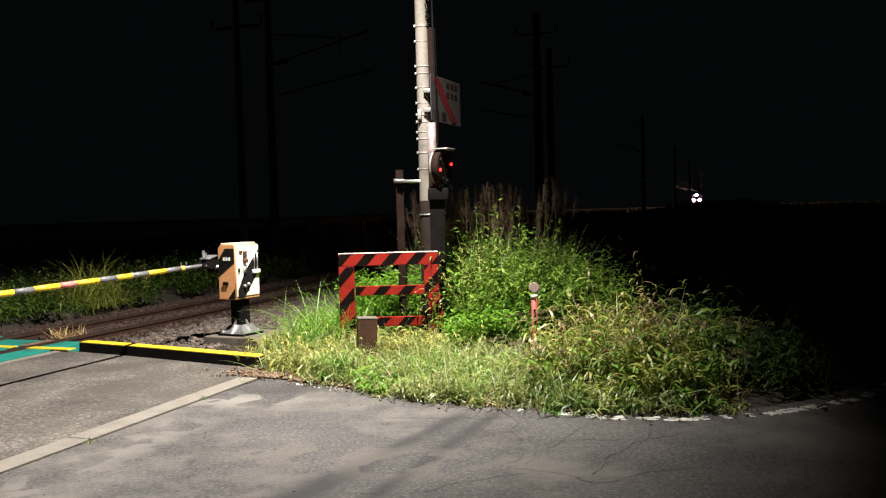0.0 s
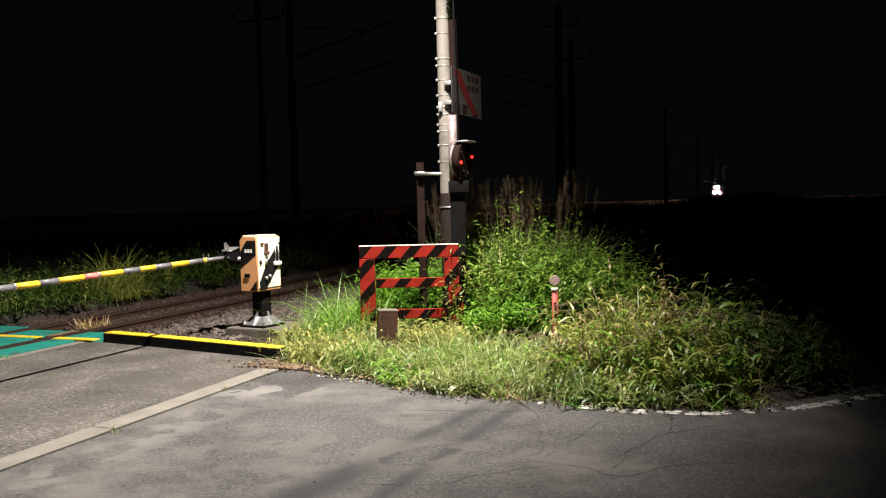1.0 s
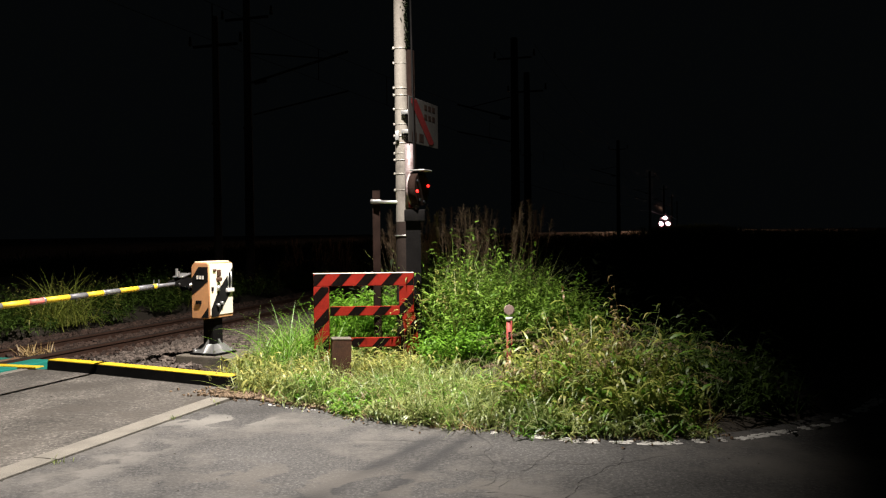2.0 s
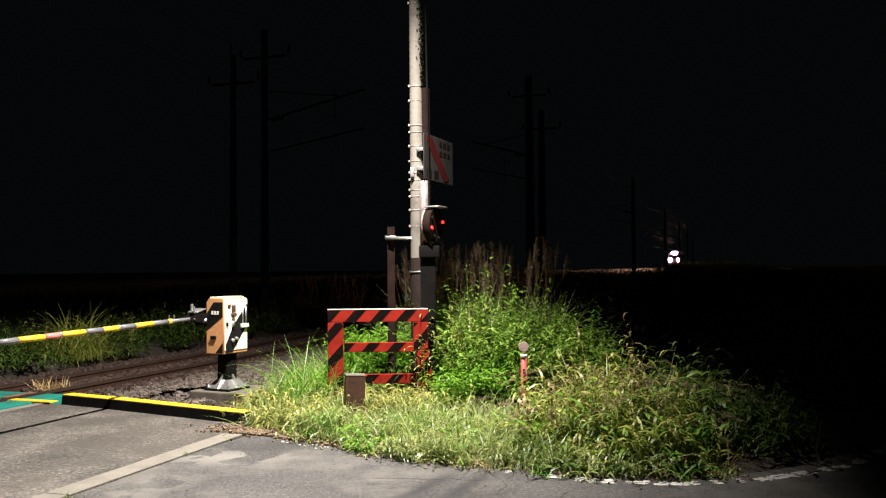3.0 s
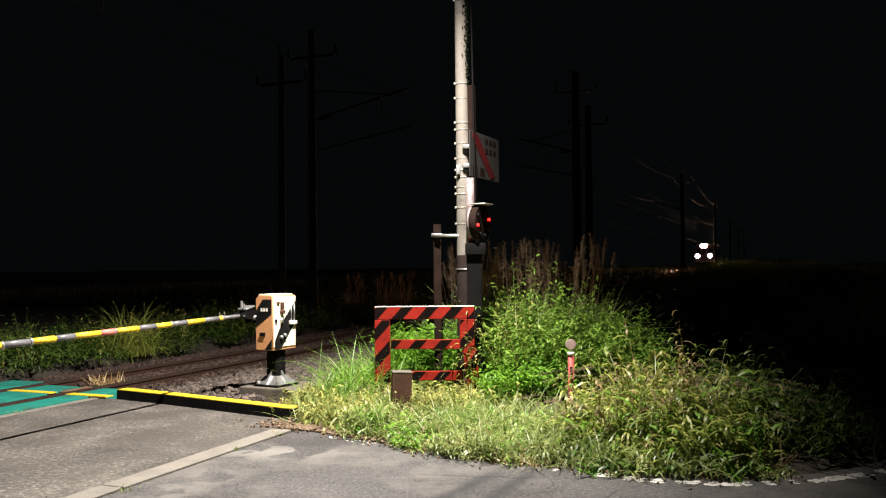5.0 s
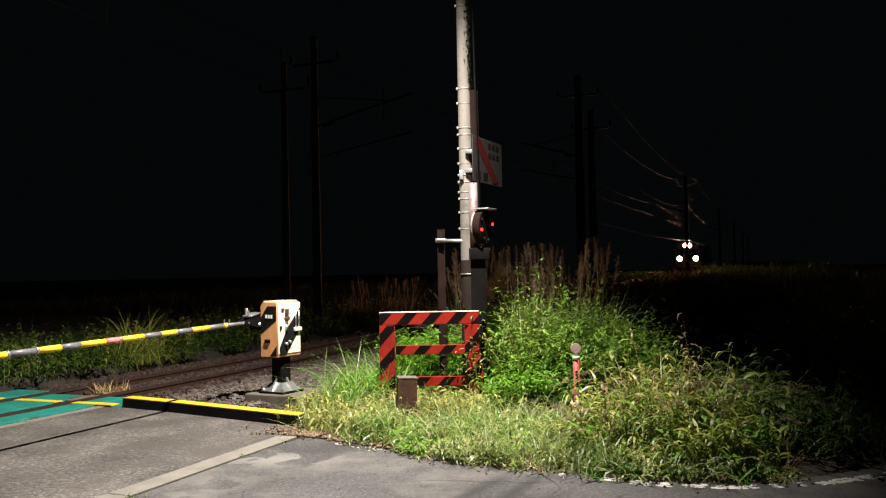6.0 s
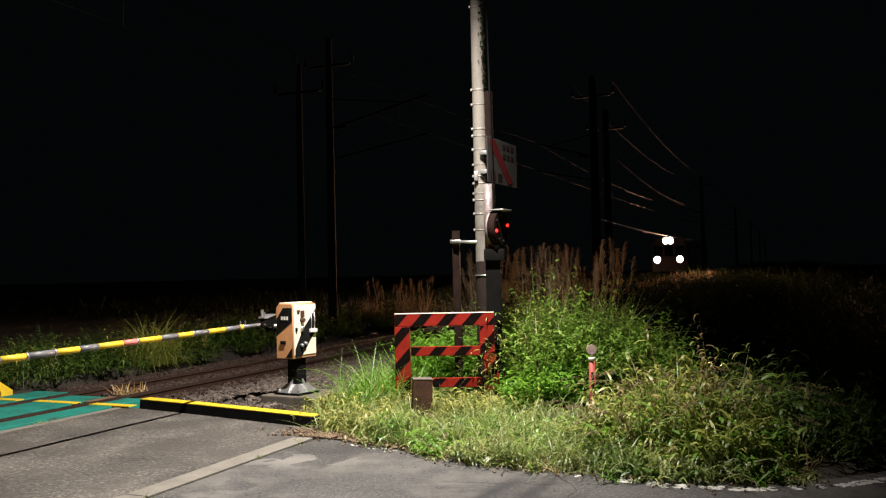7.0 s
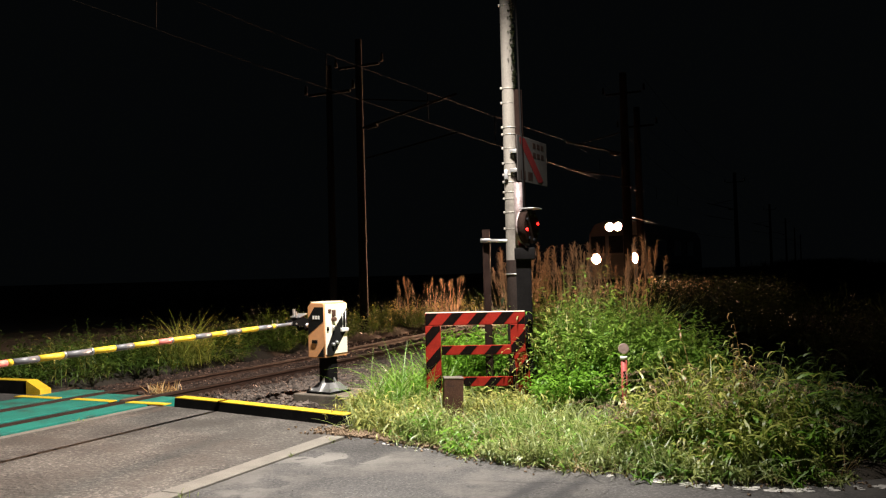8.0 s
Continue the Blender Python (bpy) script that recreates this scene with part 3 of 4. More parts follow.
    boxpart("lamp_lens", (lp.x, lp.y, lp.z + 0.14), (0.16, 0.36, 0.02), LAMPGLASS, ob, 0.005, "lit lamp lens")
    # hanging ivy flecks on the upper shaft
    rng = np.random.default_rng(4)
    k = 420
    z = rng.uniform(4.1, 5.6, k)
    a = rng.normal(-0.55, 0.28, k)
    r = 0.108 - 0.0048 * z
    P = np.stack([np.cos(a) * r, np.sin(a) * r, z], 1)
    V, F = ribbons(P, a + rng.normal(0, 0.6, k), rng.uniform(0.02, 0.05, k), 0.022, rng.uniform(-0.5, 0.8, k), 0.8, 2, rng)
    lich = arrays("lichen", V, F, G_DARK)
    lich.parent = ob
    tagged(lich, "dark lichen flecks", kind="stuff")
    return ob


# ---------------------------------------------------------------- plant builder
def ribbons(P, az, length, width, lift, droop, segs, rng, waist=0.35):
    """Many curved blades: base P, heading az, length, width, first lift and total droop in radians."""
    k = len(P)
    one = np.ones(k)
    length, width, lift, droop = length * one, width * one, lift * one, droop * one
    t = np.linspace(0, 1, segs + 1)
    th = lift[:, None] - droop[:, None] * (t[None, :-1] + 0.5 / segs)
    step = length[:, None] / segs
    run = np.concatenate([np.zeros((k, 1)), np.cumsum(np.cos(th) * step, 1)], 1)
    up = np.concatenate([np.zeros((k, 1)), np.cumsum(np.sin(th) * step, 1)], 1)
    cx, cy = np.cos(az)[:, None], np.sin(az)[:, None]
    C = np.stack([P[:, 0:1] + run * cx, P[:, 1:2] + run * cy, P[:, 2:3] + up], -1)
    shape = np.where(t < waist, 0.45 + 0.55 * t / waist, 1 - (np.clip(t - waist, 0, 1) / (1 - waist)) ** 1.5) * 0.5 + 0.02
    tw = rng.uniform(-0.5, 0.5, k)
    side = np.stack([-np.sin(az + tw), np.cos(az + tw), np.sin(tw) * 0.8], -1)
    off = side[:, None, :] * (shape[None, :, None] * width[:, None, None])
    V = np.stack([C - off, C + off], 2).reshape(-1, 3)
    q = np.arange(segs)
    f = np.stack([2 * q, 2 * q + 1, 2 * q + 3, 2 * q + 2], 1)
    F = (np.arange(k)[:, None, None] * 2 * (segs + 1) + f[None]).reshape(-1, 4)
    return V, F


def pile(name, chunks, material, label, category="grass"):
    Vs, Fs, o = [], [], 0
    for V, F in chunks:
        Vs.append(V), Fs.append(F + o)
        o += len(V)
    return tagged(arrays(name, np.concatenate(Vs), np.concatenate(Fs), material), label, category, kind="stuff")


def ground_z(x, y):
    return np.maximum(bank(x, y), 0) - 0.02


def scatter(rng, k, x0, x1, y0, y1, keep=None):
    x, y = rng.uniform(x0, x1, k), rng.uniform(y0, y1, k)
    ok = y > edge_y(x) + np.interp(x, [-1.6, -1.2, -0.6, 0.2, 0.6, 2.5, 3.0], [0.36, 0.24, 0.1, 0.0, 0.06, 0.12, 0.3])
    n = x * TC - y * TS
    s = x * TS + y * TC
    ok &= ~((n < -5.75) & (s > 8.9)) & ~((n < -5.35) & (s <= 8.9)) & ~((n < -4.85) & (s < 8.22))
    if keep is not None:
        ok &= keep(x, y)
    x, y = x[ok], y[ok]
    return np.stack([x, y, ground_z(x, y)], 1)


def tufts(rng, P, per, length, width, lean=0.35, droop=1.2, spread=0.06, segs=4):
    """Grass tufts, several blades from each root."""
    Q = np.repeat(P, per, 0) + np.c_[rng.normal(0, spread, (len(P) * per, 2)), np.zeros(len(P) * per)]
    k = len(Q)
    L = (np.repeat(length, per) if np.ndim(length) else length) * rng.uniform(0.5, 1.15, k)
    return ribbons(Q, rng.uniform(0, 6.283, k), L, width * rng.uniform(0.6, 1.3, k), 1.5 - np.abs(rng.normal(0, lean, k)), droop * rng.uniform(0.3, 1.4, k), segs, rng, 0.2)


def leafy(rng, P, height, leaves, size, width, droop=0.7, lean=0.2, start=0.2, az=None, ln=None):
    """Stems with lance-shaped leaves up their length: stems, leaves."""
    k = len(P)
    H = height * rng.uniform(0.65, 1.1, k)
    if az is None:
        az = rng.uniform(0, 6.283, k)
        ln = np.abs(rng.normal(0, lean, k))
    stem = ribbons(P, az, H, 0.012, 1.55 - ln, ln * 1.2, 4, rng, 0.1)
    t = np.tile(np.linspace(start, 1.0, leaves), k) + rng.uniform(-0.05, 0.05, k * leaves)
    r = np.repeat(np.arange(k), leaves)
    th = 1.55 - ln[r] - 0.6 * ln[r] * t
    Q = P[r] + np.stack([np.cos(th) * np.cos(az[r]), np.cos(th) * np.sin(az[r]), np.sin(th)], 1) * (H[r] * t)[:, None]
    kk = len(Q)
    leaf = ribbons(Q, rng.uniform(0, 6.283, kk), size * rng.uniform(0.6, 1.3, kk) * (1.15 - 0.4 * t), width * rng.uniform(0.7, 1.3, kk), rng.uniform(-0.1, 0.9, kk), droop * rng.uniform(0.4, 1.8, kk), 3, rng, 0.3)
    return stem, leaf


def bushes(rng, C, stems, height, leaves, size, width, droop=0.9, splay=0.5, radius=0.12, start=0.25):
    """Clumps: leafy stems that splay out from each root, with gaps between the clumps."""
    k = len(C)
    r = np.repeat(np.arange(k), stems)
    az = rng.uniform(0, 6.283, len(r))
    u = np.sqrt(rng.uniform(0, 1, len(r)))
    Q = C[r] + np.stack([np.cos(az) * u * radius, np.sin(az) * u * radius, np.zeros(len(r))], 1)
    H = (height * np.ones(k) * rng.uniform(0.7, 1.15, k))[r] * (1.05 - 0.3 * u)
    return leafy(rng, Q, H, leaves, size, width, droop, start=start, az=az + rng.normal(0, 0.4, len(r)), ln=splay * u + np.abs(rng.normal(0, 0.08, len(r))))


street_pole()


def track_signal():
    ob = thing("track_signal", Matrix.Translation((-0.16, 10.62, 0)), "round dark signal with red lights on a black post", "signal")
    boxpart("post", (-0.07, 0, 0.92), (0.19, 0.15, 1.85), DARK, ob, 0.01, "black square post")
    boxpart("junction_box", (-0.05, -0.02, 1.9), (0.26, 0.22, 0.15), DARK, ob, 0.012)
    rodpart("neck", (-0.02, -0.02, 2.0), (-0.02, -0.02, 2.12), 0.03, STEEL, ob)
    rodpart("red_neck", (-0.1, 0.0, 2.0), (-0.1, 0.0, 2.16), 0.03, RED, ob)
    face = Vector((math.cos(radians(-24)), math.sin(radians(-24)), 0))
    c = Vector((0.0, -0.04, 2.24))
    disc = rodpart("disc", c - face * 0.05, c + face * 0.05, 0.215, DARKRUST, ob, 0.215, 32, "dull dark brown round disc")
    bm = bmesh.new()
    bm_rod(bm, c - face * 0.07, c - face * 0.045, 0.225, 0.21, 32)
    part("back_rim", bm, PALEPLATE, ob, "grey rim")
    bm = bmesh.new()
    up = Vector((0, 0, 1))
    side = face.cross(up)
    bm_box(bm, (0, 0, 0), (0.2, 0.26, 0.018), 0.006, Matrix.Translation(c + up * 0.225 + face * 0.04) @ Matrix.Rotation(radians(-24), 4, "Z"))
    part("visor", bm, STEEL, ob, "pale steel visor")
    for k in range(8):
        a = radians(45 * k - 14)
        p = c + face * 0.05 + (side * math.cos(a) + up * math.sin(a)) * 0.17
        lit = k in (0, 4)
        rodpart("led", p, p + face * 0.02, 0.014, LED if lit else GLASS, ob, 0.02, 12, "lit red lamp" if lit else "")


def cable_post():
    ob = thing("cable_post", Matrix.Translation((-0.73, 11.12, 0)), "slim rusty steel post with a galvanised arm", "post")
    bm = bmesh.new()
    for x in (-0.045, 0.045):
        bm_box(bm, (x, 0, 1.1), (0.008, 0.08, 2.3), 0.002)
    bm_box(bm, (0, 0, 1.1), (0.084, 0.008, 2.3), 0.002)
    part("post", bm, DARKRUST, ob)
    rodpart("arm", (-0.07, -0.06, 2.1), (0.45, -0.2, 2.08), 0.022, STEEL, ob, label="galvanised arm")
    boxpart("clamp", (0, -0.05, 2.1), (0.13, 0.03, 0.05), STEEL, ob, 0.006)
    rodpart("clamp_bolt", (-0.06, -0.09, 2.12), (-0.06, 0.06, 2.12), 0.012, STEEL, ob, seg=8)


track_signal()
cable_post()


def guard_fence():
    """A frame of red boards with black stripes."""
    ob = thing("guard_fence", Matrix.Translation((-1.47, 10.35, 0)) @ Matrix.Rotation(radians(1.0), 4, "Z"), "red guard frame with black diagonal stripes", "guard fence")
    w, h, t = 1.24, 1.185, 0.05

    def splay(bm, from_z):
        for v in bm.verts:
            v.co.x += max(from_z - v.co.z, 0) * 0.13

    def board(name, x0, x1, z0, z1, y, shift=0.0, from_z=-1.0):
        bm = bmesh.new()
        bm_box(bm, ((x0 + x1) / 2, y, (z0 + z1) / 2), (x1 - x0, t, z1 - z0), 0.006)
        splay(bm, from_z)
        b = part(name, bm, RED, ob)
        # stripes: slanted plates clipped to the board
        step, wide = 0.314, 0.14
        k = -12
        while k < 12:
            a0 = k * step + 0.046 + shift
            poly = [(a0, -0.2), (a0 + wide, -0.2), (a0 + wide + 1.43, 1.4), (a0 + 1.43, 1.4)]
            for axis, lim, sign in ((0, x0 + 0.003, 1), (0, x1 - 0.003, -1), (1, z0 + 0.003, 1), (1, z1 - 0.003, -1)):
                out = []
                for p, q in zip(poly, poly[1:] + poly[:1]):
                    dp, dq = (p[axis] - lim) * sign, (q[axis] - lim) * sign
                    if dp >= 0:
                        out.append(p)
                    if dp * dq < 0:
                        u = dp / (dp - dq)
                        out.append((p[0] + (q[0] - p[0]) * u, p[1] + (q[1] - p[1]) * u))
                poly = out
                if not poly:
                    break
            if len(poly) > 2:
                bm = bmesh.new()
                bm_poly(bm, [(px, y - t / 2 - 0.003, pz) for px, pz in poly], (0, 0.004, 0))
                splay(bm, from_z)
                part("stripe", bm, STRIPE, b)
            k += 1
        return b

    board("top_rail", 0, w, h - 0.155, h, 0)
    board("middle_rail", 0.2, w - 0.17, 0.66, 0.775, 0, -0.09)
    board("lower_rail", 0.3, w - 0.17, 0.27, 0.385, 0, -0.07)
    board("side_board", 0, 0.19, 0.1, h - 0.16, -0.002, -0.1)
    board("side_board", w - 0.18, w, 0.68, h - 0.16, -0.002, -0.16)
    board("lower_side_board", w - 0.15, w + 0.01, 0.0, 0.676, -0.004, -0.16, 0.676)
    # Thin pale strip added: lamplight from above put into the top edge's colour.
    boxpart("lit_top_edge", (w / 2, 0.0, h + 0.003), (w, 0.056, 0.008), LITPAINT, ob, 0.004, "pale strip painted as the lit top edge")
    for x in (0.1, w - 0.09):
        boxpart("leg", (x, 0.06, 0.5), (0.08, 0.07, 1.1), RUST, ob, 0.006)


guard_fence()
ob = thing("stub_post", Matrix.Translation((-1.06, 9.5, 0)) @ pose(0, 0, 0, 0, 2, 12), "short brown weathered concrete stub post", "post")
boxpart("post", (0, 0, 0.2), (0.22, 0.2, 0.56), RUST, ob, 0.012)
# The paler slab puts the light on the post's top into its colour.
boxpart("cap", (0, 0, 0.483), (0.225, 0.205, 0.015), BASE, ob, 0.005, "pale slab painted as the lit top")

ob = thing("marker_post", Matrix.Translation((0.87, 9.43, 0)), "thin red marker post with a round reflector", "marker post")
rodpart("post", (0, 0, -0.05), (0.0, 0, 0.68), 0.036, POSTRED, ob, 0.034)
rodpart("lower_band", (0, 0, 0.0), (0, 0, 0.14), 0.038, WHITE, ob, 0.037, label="bare white foot")
rodpart("collar", (0, 0, 0.67), (0, 0, 0.71), 0.04, WHITE, ob)
rodpart("reflector", (0, -0.02, 0.79), (0, 0.02, 0.79), 0.058, LENS, ob, seg=24, label="round pinkish reflector")
bm = bmesh.new()
bmesh.ops.create_circle(bm, segments=24, radius=0.05, cap_ends=True, matrix=Matrix.Translation((0, -0.024, 0.79)) @ Matrix.Rotation(radians(90), 4, "X"))
part("reflector_face", bm, LENS, ob)
for i in range(6):
    boxpart("letter_bar", (0, -0.037, 0.36 + i * 0.035), (0.03, 0.006, 0.02), BLACK, ob, 0.0)

# warning board on the pole, its white and red painted dark as if unlit
ob = thing("warning_board", Matrix.Translation((-0.28, 10.82, -0.05)) @ Matrix.Rotation(radians(68), 4, "Z") @ Matrix.Diagonal((1.42, 1.0, 1.0, 1.0)), "warning board with a red diagonal bar, darkened as unlit", "sign")
boxpart("board", (0.36, 0, 3.21), (0.72, 0.012, 0.6), SIGNBOARD, ob, 0.004)
bm = bmesh.new()
bm_poly(bm, [(0.06, -0.0065, 3.49), (0.18, -0.0065, 3.49), (0.6, -0.0065, 2.98), (0.56, -0.0065, 2.94), (0.48, -0.0065, 2.94), (0.06, -0.0065, 3.42)], (0, -0.003, 0))
part("red_bar", bm, SIGNRED, ob, "red diagonal bar")
for i in range(2):
    for j in range(3):
        boxpart("letter_bar", (0.4 + j * 0.1, -0.007, 3.43 - i * 0.13), (0.07, 0.002, 0.07), DARKRUST, ob, 0.0)
    boxpart("letter_bar", (0.12 + i * 0.17, -0.007, 3.0), (0.11, 0.002, 0.11), DARKRUST, ob, 0.0)

boxpart("bracket", (0.03, 0.06, 3.3), (0.06, 0.1, 0.05), STEEL, ob, 0.004)
boxpart("bracket", (0.03, 0.06, 3.05), (0.06, 0.1, 0.05), STEEL, ob, 0.004)

# ---------------------------------------------------------------- catenary masts and wires
def mast(s, n, r, h, side, label, arms=True):
    z = grade(s) - 0.3
    ob = thing("catenary_mast", Matrix.Translation(at(s, n, z)) @ TRACK, label, "mast", "masts along the track")
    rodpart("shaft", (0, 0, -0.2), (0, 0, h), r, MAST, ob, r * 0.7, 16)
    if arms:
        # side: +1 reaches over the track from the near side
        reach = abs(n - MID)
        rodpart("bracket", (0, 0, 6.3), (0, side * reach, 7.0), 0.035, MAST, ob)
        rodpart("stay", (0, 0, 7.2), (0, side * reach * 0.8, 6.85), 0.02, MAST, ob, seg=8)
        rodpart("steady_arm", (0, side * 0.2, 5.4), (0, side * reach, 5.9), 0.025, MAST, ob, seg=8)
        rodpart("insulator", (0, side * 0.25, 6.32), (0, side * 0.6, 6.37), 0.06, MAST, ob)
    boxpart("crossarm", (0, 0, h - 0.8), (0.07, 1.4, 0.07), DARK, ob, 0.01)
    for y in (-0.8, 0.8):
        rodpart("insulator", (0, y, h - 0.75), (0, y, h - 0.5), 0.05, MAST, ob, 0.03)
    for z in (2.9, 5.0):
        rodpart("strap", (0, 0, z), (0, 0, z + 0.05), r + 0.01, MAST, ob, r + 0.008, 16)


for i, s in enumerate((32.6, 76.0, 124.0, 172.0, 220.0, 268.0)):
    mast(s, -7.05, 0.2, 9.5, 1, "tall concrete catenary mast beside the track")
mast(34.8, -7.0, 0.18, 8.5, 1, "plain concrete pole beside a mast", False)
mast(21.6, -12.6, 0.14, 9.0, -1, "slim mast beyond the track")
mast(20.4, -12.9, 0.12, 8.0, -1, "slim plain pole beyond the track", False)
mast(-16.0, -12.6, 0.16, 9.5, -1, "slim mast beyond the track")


def wire(name, n, z, spans, sag, r, label, material=None):
    """An overhead wire that sags between its masts."""
    cu = bpy.data.curves.new(name, "CURVE")
    cu.dimensions, cu.bevel_depth, cu.bevel_resolution = "3D", r, 0
    sp = cu.splines.new("POLY")
    pts = []
    for a, b in zip(spans, spans[1:]):
        for k in range(12):
            u = k / 12
            s = a + (b - a) * u
            pts.append((*at(s, n, grade(s) + z - 4 * sag * u * (1 - u)), 1))
    sp.points.add(len(pts) - 1)
    for p, q in zip(sp.points, pts):
        p.co = q
    cu.materials.append(material or CABLE)
    return tagged(new(name, cu), label, "wire", "overhead wires")


SPANS = (-60, -16, 32.6, 76, 124, 172, 220, 268)
wire("contact_wire", MID, 5.62, SPANS, 0.03, 0.0055, "thin contact wire over the track")
wire("messenger_wire", MID, 6.75, SPANS, 0.45, 0.0055, "sagging messenger wire over the track")
wire("feeder_wire", -7.85, 8.9, SPANS[2:], 0.8, 0.007, "sagging feeder wire on the masts")
wire("feeder_wire", -6.25, 8.9, SPANS[2:], 0.8, 0.007, "sagging feeder wire on the masts")
wire("signal_cable", -6.85, 3.5, SPANS[2:], 0.2, 0.012, "bright steel-sheathed cable low on the masts", STEEL)
wire("signal_cable", -6.9, 6.6, SPANS[2:], 0.9, 0.007, "sagging cable on the masts")
for s in (0.1, 5.0, 9.9, 14.8, 19.7, 24.6, 38.0, 45.0, 52.0, 60.0):
    a, b = (-16, 32.6) if s < 32 else (32.6, 76)
    u = (s - a) / (b - a)
    ob = rodpart("dropper", at(s, MID, grade(s) + 5.6), at(s, MID, grade(s) + 6.75 - 1.8 * u * (1 - u)), 0.012, CABLE if s > 3 else STEEL, None, seg=6)
    tagged(ob, "short dropper between the overhead wires", "wire", "droppers")

# ---------------------------------------------------------------- train
def train():
    ob = thing("train", Matrix.Translation(at(41, MID, grade(41))), "commuter train with three bright headlights", "train")
    # local: -y is forward, x to the train's right-hand side seen from ahead
    bm = bmesh.new()
    bm_poly(bm, [(-1.42, 0.25, 0.95), (1.42, 0.25, 0.95), (1.45, 0.25, 1.6), (1.38, 0.25, 3.2), (1.1, 0.25, 3.68), (0.5, 0.25, 3.86), (-0.5, 0.25, 3.86), (-1.1, 0.25, 3.68), (-1.38, 0.25, 3.2), (-1.45, 0.25, 1.6)], (0, 19.5, 0))
    part("body", bm, LIVERY, ob)
    bm = bmesh.new()
    bm_poly(bm, [(-1.38, 0.0, 1.0), (1.38, 0.0, 1.0), (1.4, 0.0, 1.6), (1.32, 0.0, 3.15), (1.05, 0.0, 3.6), (0.45, 0.0, 3.76), (-0.45, 0.0, 3.76), (-1.05, 0.0, 3.6), (-1.32, 0.0, 3.15), (-1.4, 0.0, 1.6)], (0, 0.248, 0))
    part("front", bm, LIVERY, ob)
    for x, w in ((-0.88, 0.72), (0, 0.7), (0.88, 0.72)):
        boxpart("windscreen", (x, -0.012, 2.65), (w, 0.03, 0.85), GLASS, ob, 0.02, "dark windscreen")
    boxpart("gangway_door", (0, -0.03, 1.62), (0.78, 0.06, 1.05), LIVERY, ob, 0.02)
    boxpart("skirt", (0, 0.1, 0.7), (2.6, 0.12, 0.45), DARK, ob, 0.04)
    boxpart("coupler", (0, -0.25, 0.75), (0.28, 0.6, 0.26), DARK, ob, 0.04)
    # Discs oversized to stand in for glare; long tubes added to narrow the beam.
    for x, z, size in ((-0.205, 3.5, 0.85), (0.205, 3.5, 0.85), (-0.92, 1.95, 1.0), (0.92, 1.95, 1.0)):
        bm = bmesh.new()
        k = 24
        loops = []
        for r, y in ((0.24, 0.0), (0.24, -0.55), (0.235, -0.55), (0.235, -0.03)):
            loops.append([bm.verts.new((x + r * size * math.cos(6.2832 * i / k), y, z + r * size * math.sin(6.2832 * i / k))) for i in range(k)])
        for a, b in zip(loops, loops[1:]):
            for i in range(k):
                bm.faces.new((a[i], a[(i + 1) % k], b[(i + 1) % k], b[i]))
        ring = part("beam_tube", bm, DARK, ob)
        rodpart("headlight", (x, -0.02, z), (x, -0.035, z), 0.232 * size, HEADLAMP, ring, seg=24, label="glowing headlight")
    for y in (2.5, 4.6, 14.5, 16.6):
        rodpart("wheelset", (-0.6, y, 0.43), (0.6, y, 0.43), 0.43, DARK, ob, seg=24)
    for y in (4.5, 9.5, 14.5):
        boxpart("side_window", (-1.42, y, 2.45), (0.05, 2.6, 0.9), GLASS, ob, 0.02)
        boxpart("side_window", (1.42, y, 2.45), (0.05, 2.6, 0.9), GLASS, ob, 0.02)
    boxpart("underframe", (0, 10, 0.75), (2.2, 18, 0.35), DARK, ob, 0.03)
    return ob


TRAIN = train()

# ---------------------------------------------------------------- plants
rng = np.random.default_rng(11)


def near_edge(d):
    return lambda x, y: y - edge_y(x) < d


def patchy(x, y, seed=0.0, f=1.0):
    """Smooth noise from 0 to 1, for clumps and gaps."""
    x, y = x * f + seed * 3.1, y * f + seed * 1.7
    v = np.sin(2.3 * x + 1.1 * y) + np.sin(-1.7 * x + 2.9 * y + 1) + np.sin(4.3 * x - 1.3 * y + 2) + np.sin(1.9 * x + 5.1 * y + 4) + 0.7 * np.sin(7.7 * x + 3.9 * y) + 0.7 * np.sin(-6.1 * x + 8.3 * y)
    return np.clip(0.5 + v / 5, 0, 1)


def clear(x, y):
    """Free of the stub post, the fence's face and the barrier plinth."""
    return (np.hypot(x + 1.06, y - 9.42) > 0.2) & ~((np.abs(y - 10.3) < 0.12) & (x > -1.5) & (x < -0.2))


# low broad-leaved growth along the road's edge, in clumps
P = scatter(rng, 520, -1.45, 2.2, 6.4, 9.9, lambda x, y: (y - edge_y(x) < 2.0) & clear(x, y))
hh = 0.13 + 0.24 * patchy(P[:, 0], P[:, 1], 2, 1.5)
st, lf = bushes(rng, P, 6, hh, 7, 0.15, 0.014, 1.4, 0.75, 0.12, 0.2)
pile("dwarf_bamboo", [st, lf], G_PALE, "low pale broad-leaved growth along the road edge")
P = scatter(rng, 330, -1.5, 2.4, 6.4, 9.9, lambda x, y: (y - edge_y(x) < 2.0) & (patchy(x, y, 4, 1.5) > 0.42) & clear(x, y))
st, lf = bushes(rng, P, 5, 0.3, 7, 0.14, 0.017, 1.2, 0.7, 0.1, 0.2)
pile("green_growth", [st, lf], G_FRESH, "fresh green leaves among the low growth")
P = scatter(rng, 1000, -2.3, 2.4, 6.4, 10.0, lambda x, y: (y - edge_y(x) < 2.2) & (patchy(x, y, 3, 1.3) > 0.36) & clear(x, y))
pile("verge_grass", [tufts(rng, P, 11, 0.46, 0.008, 0.5, 1.5)], G_PALE, "low pale green grass along the road edge")
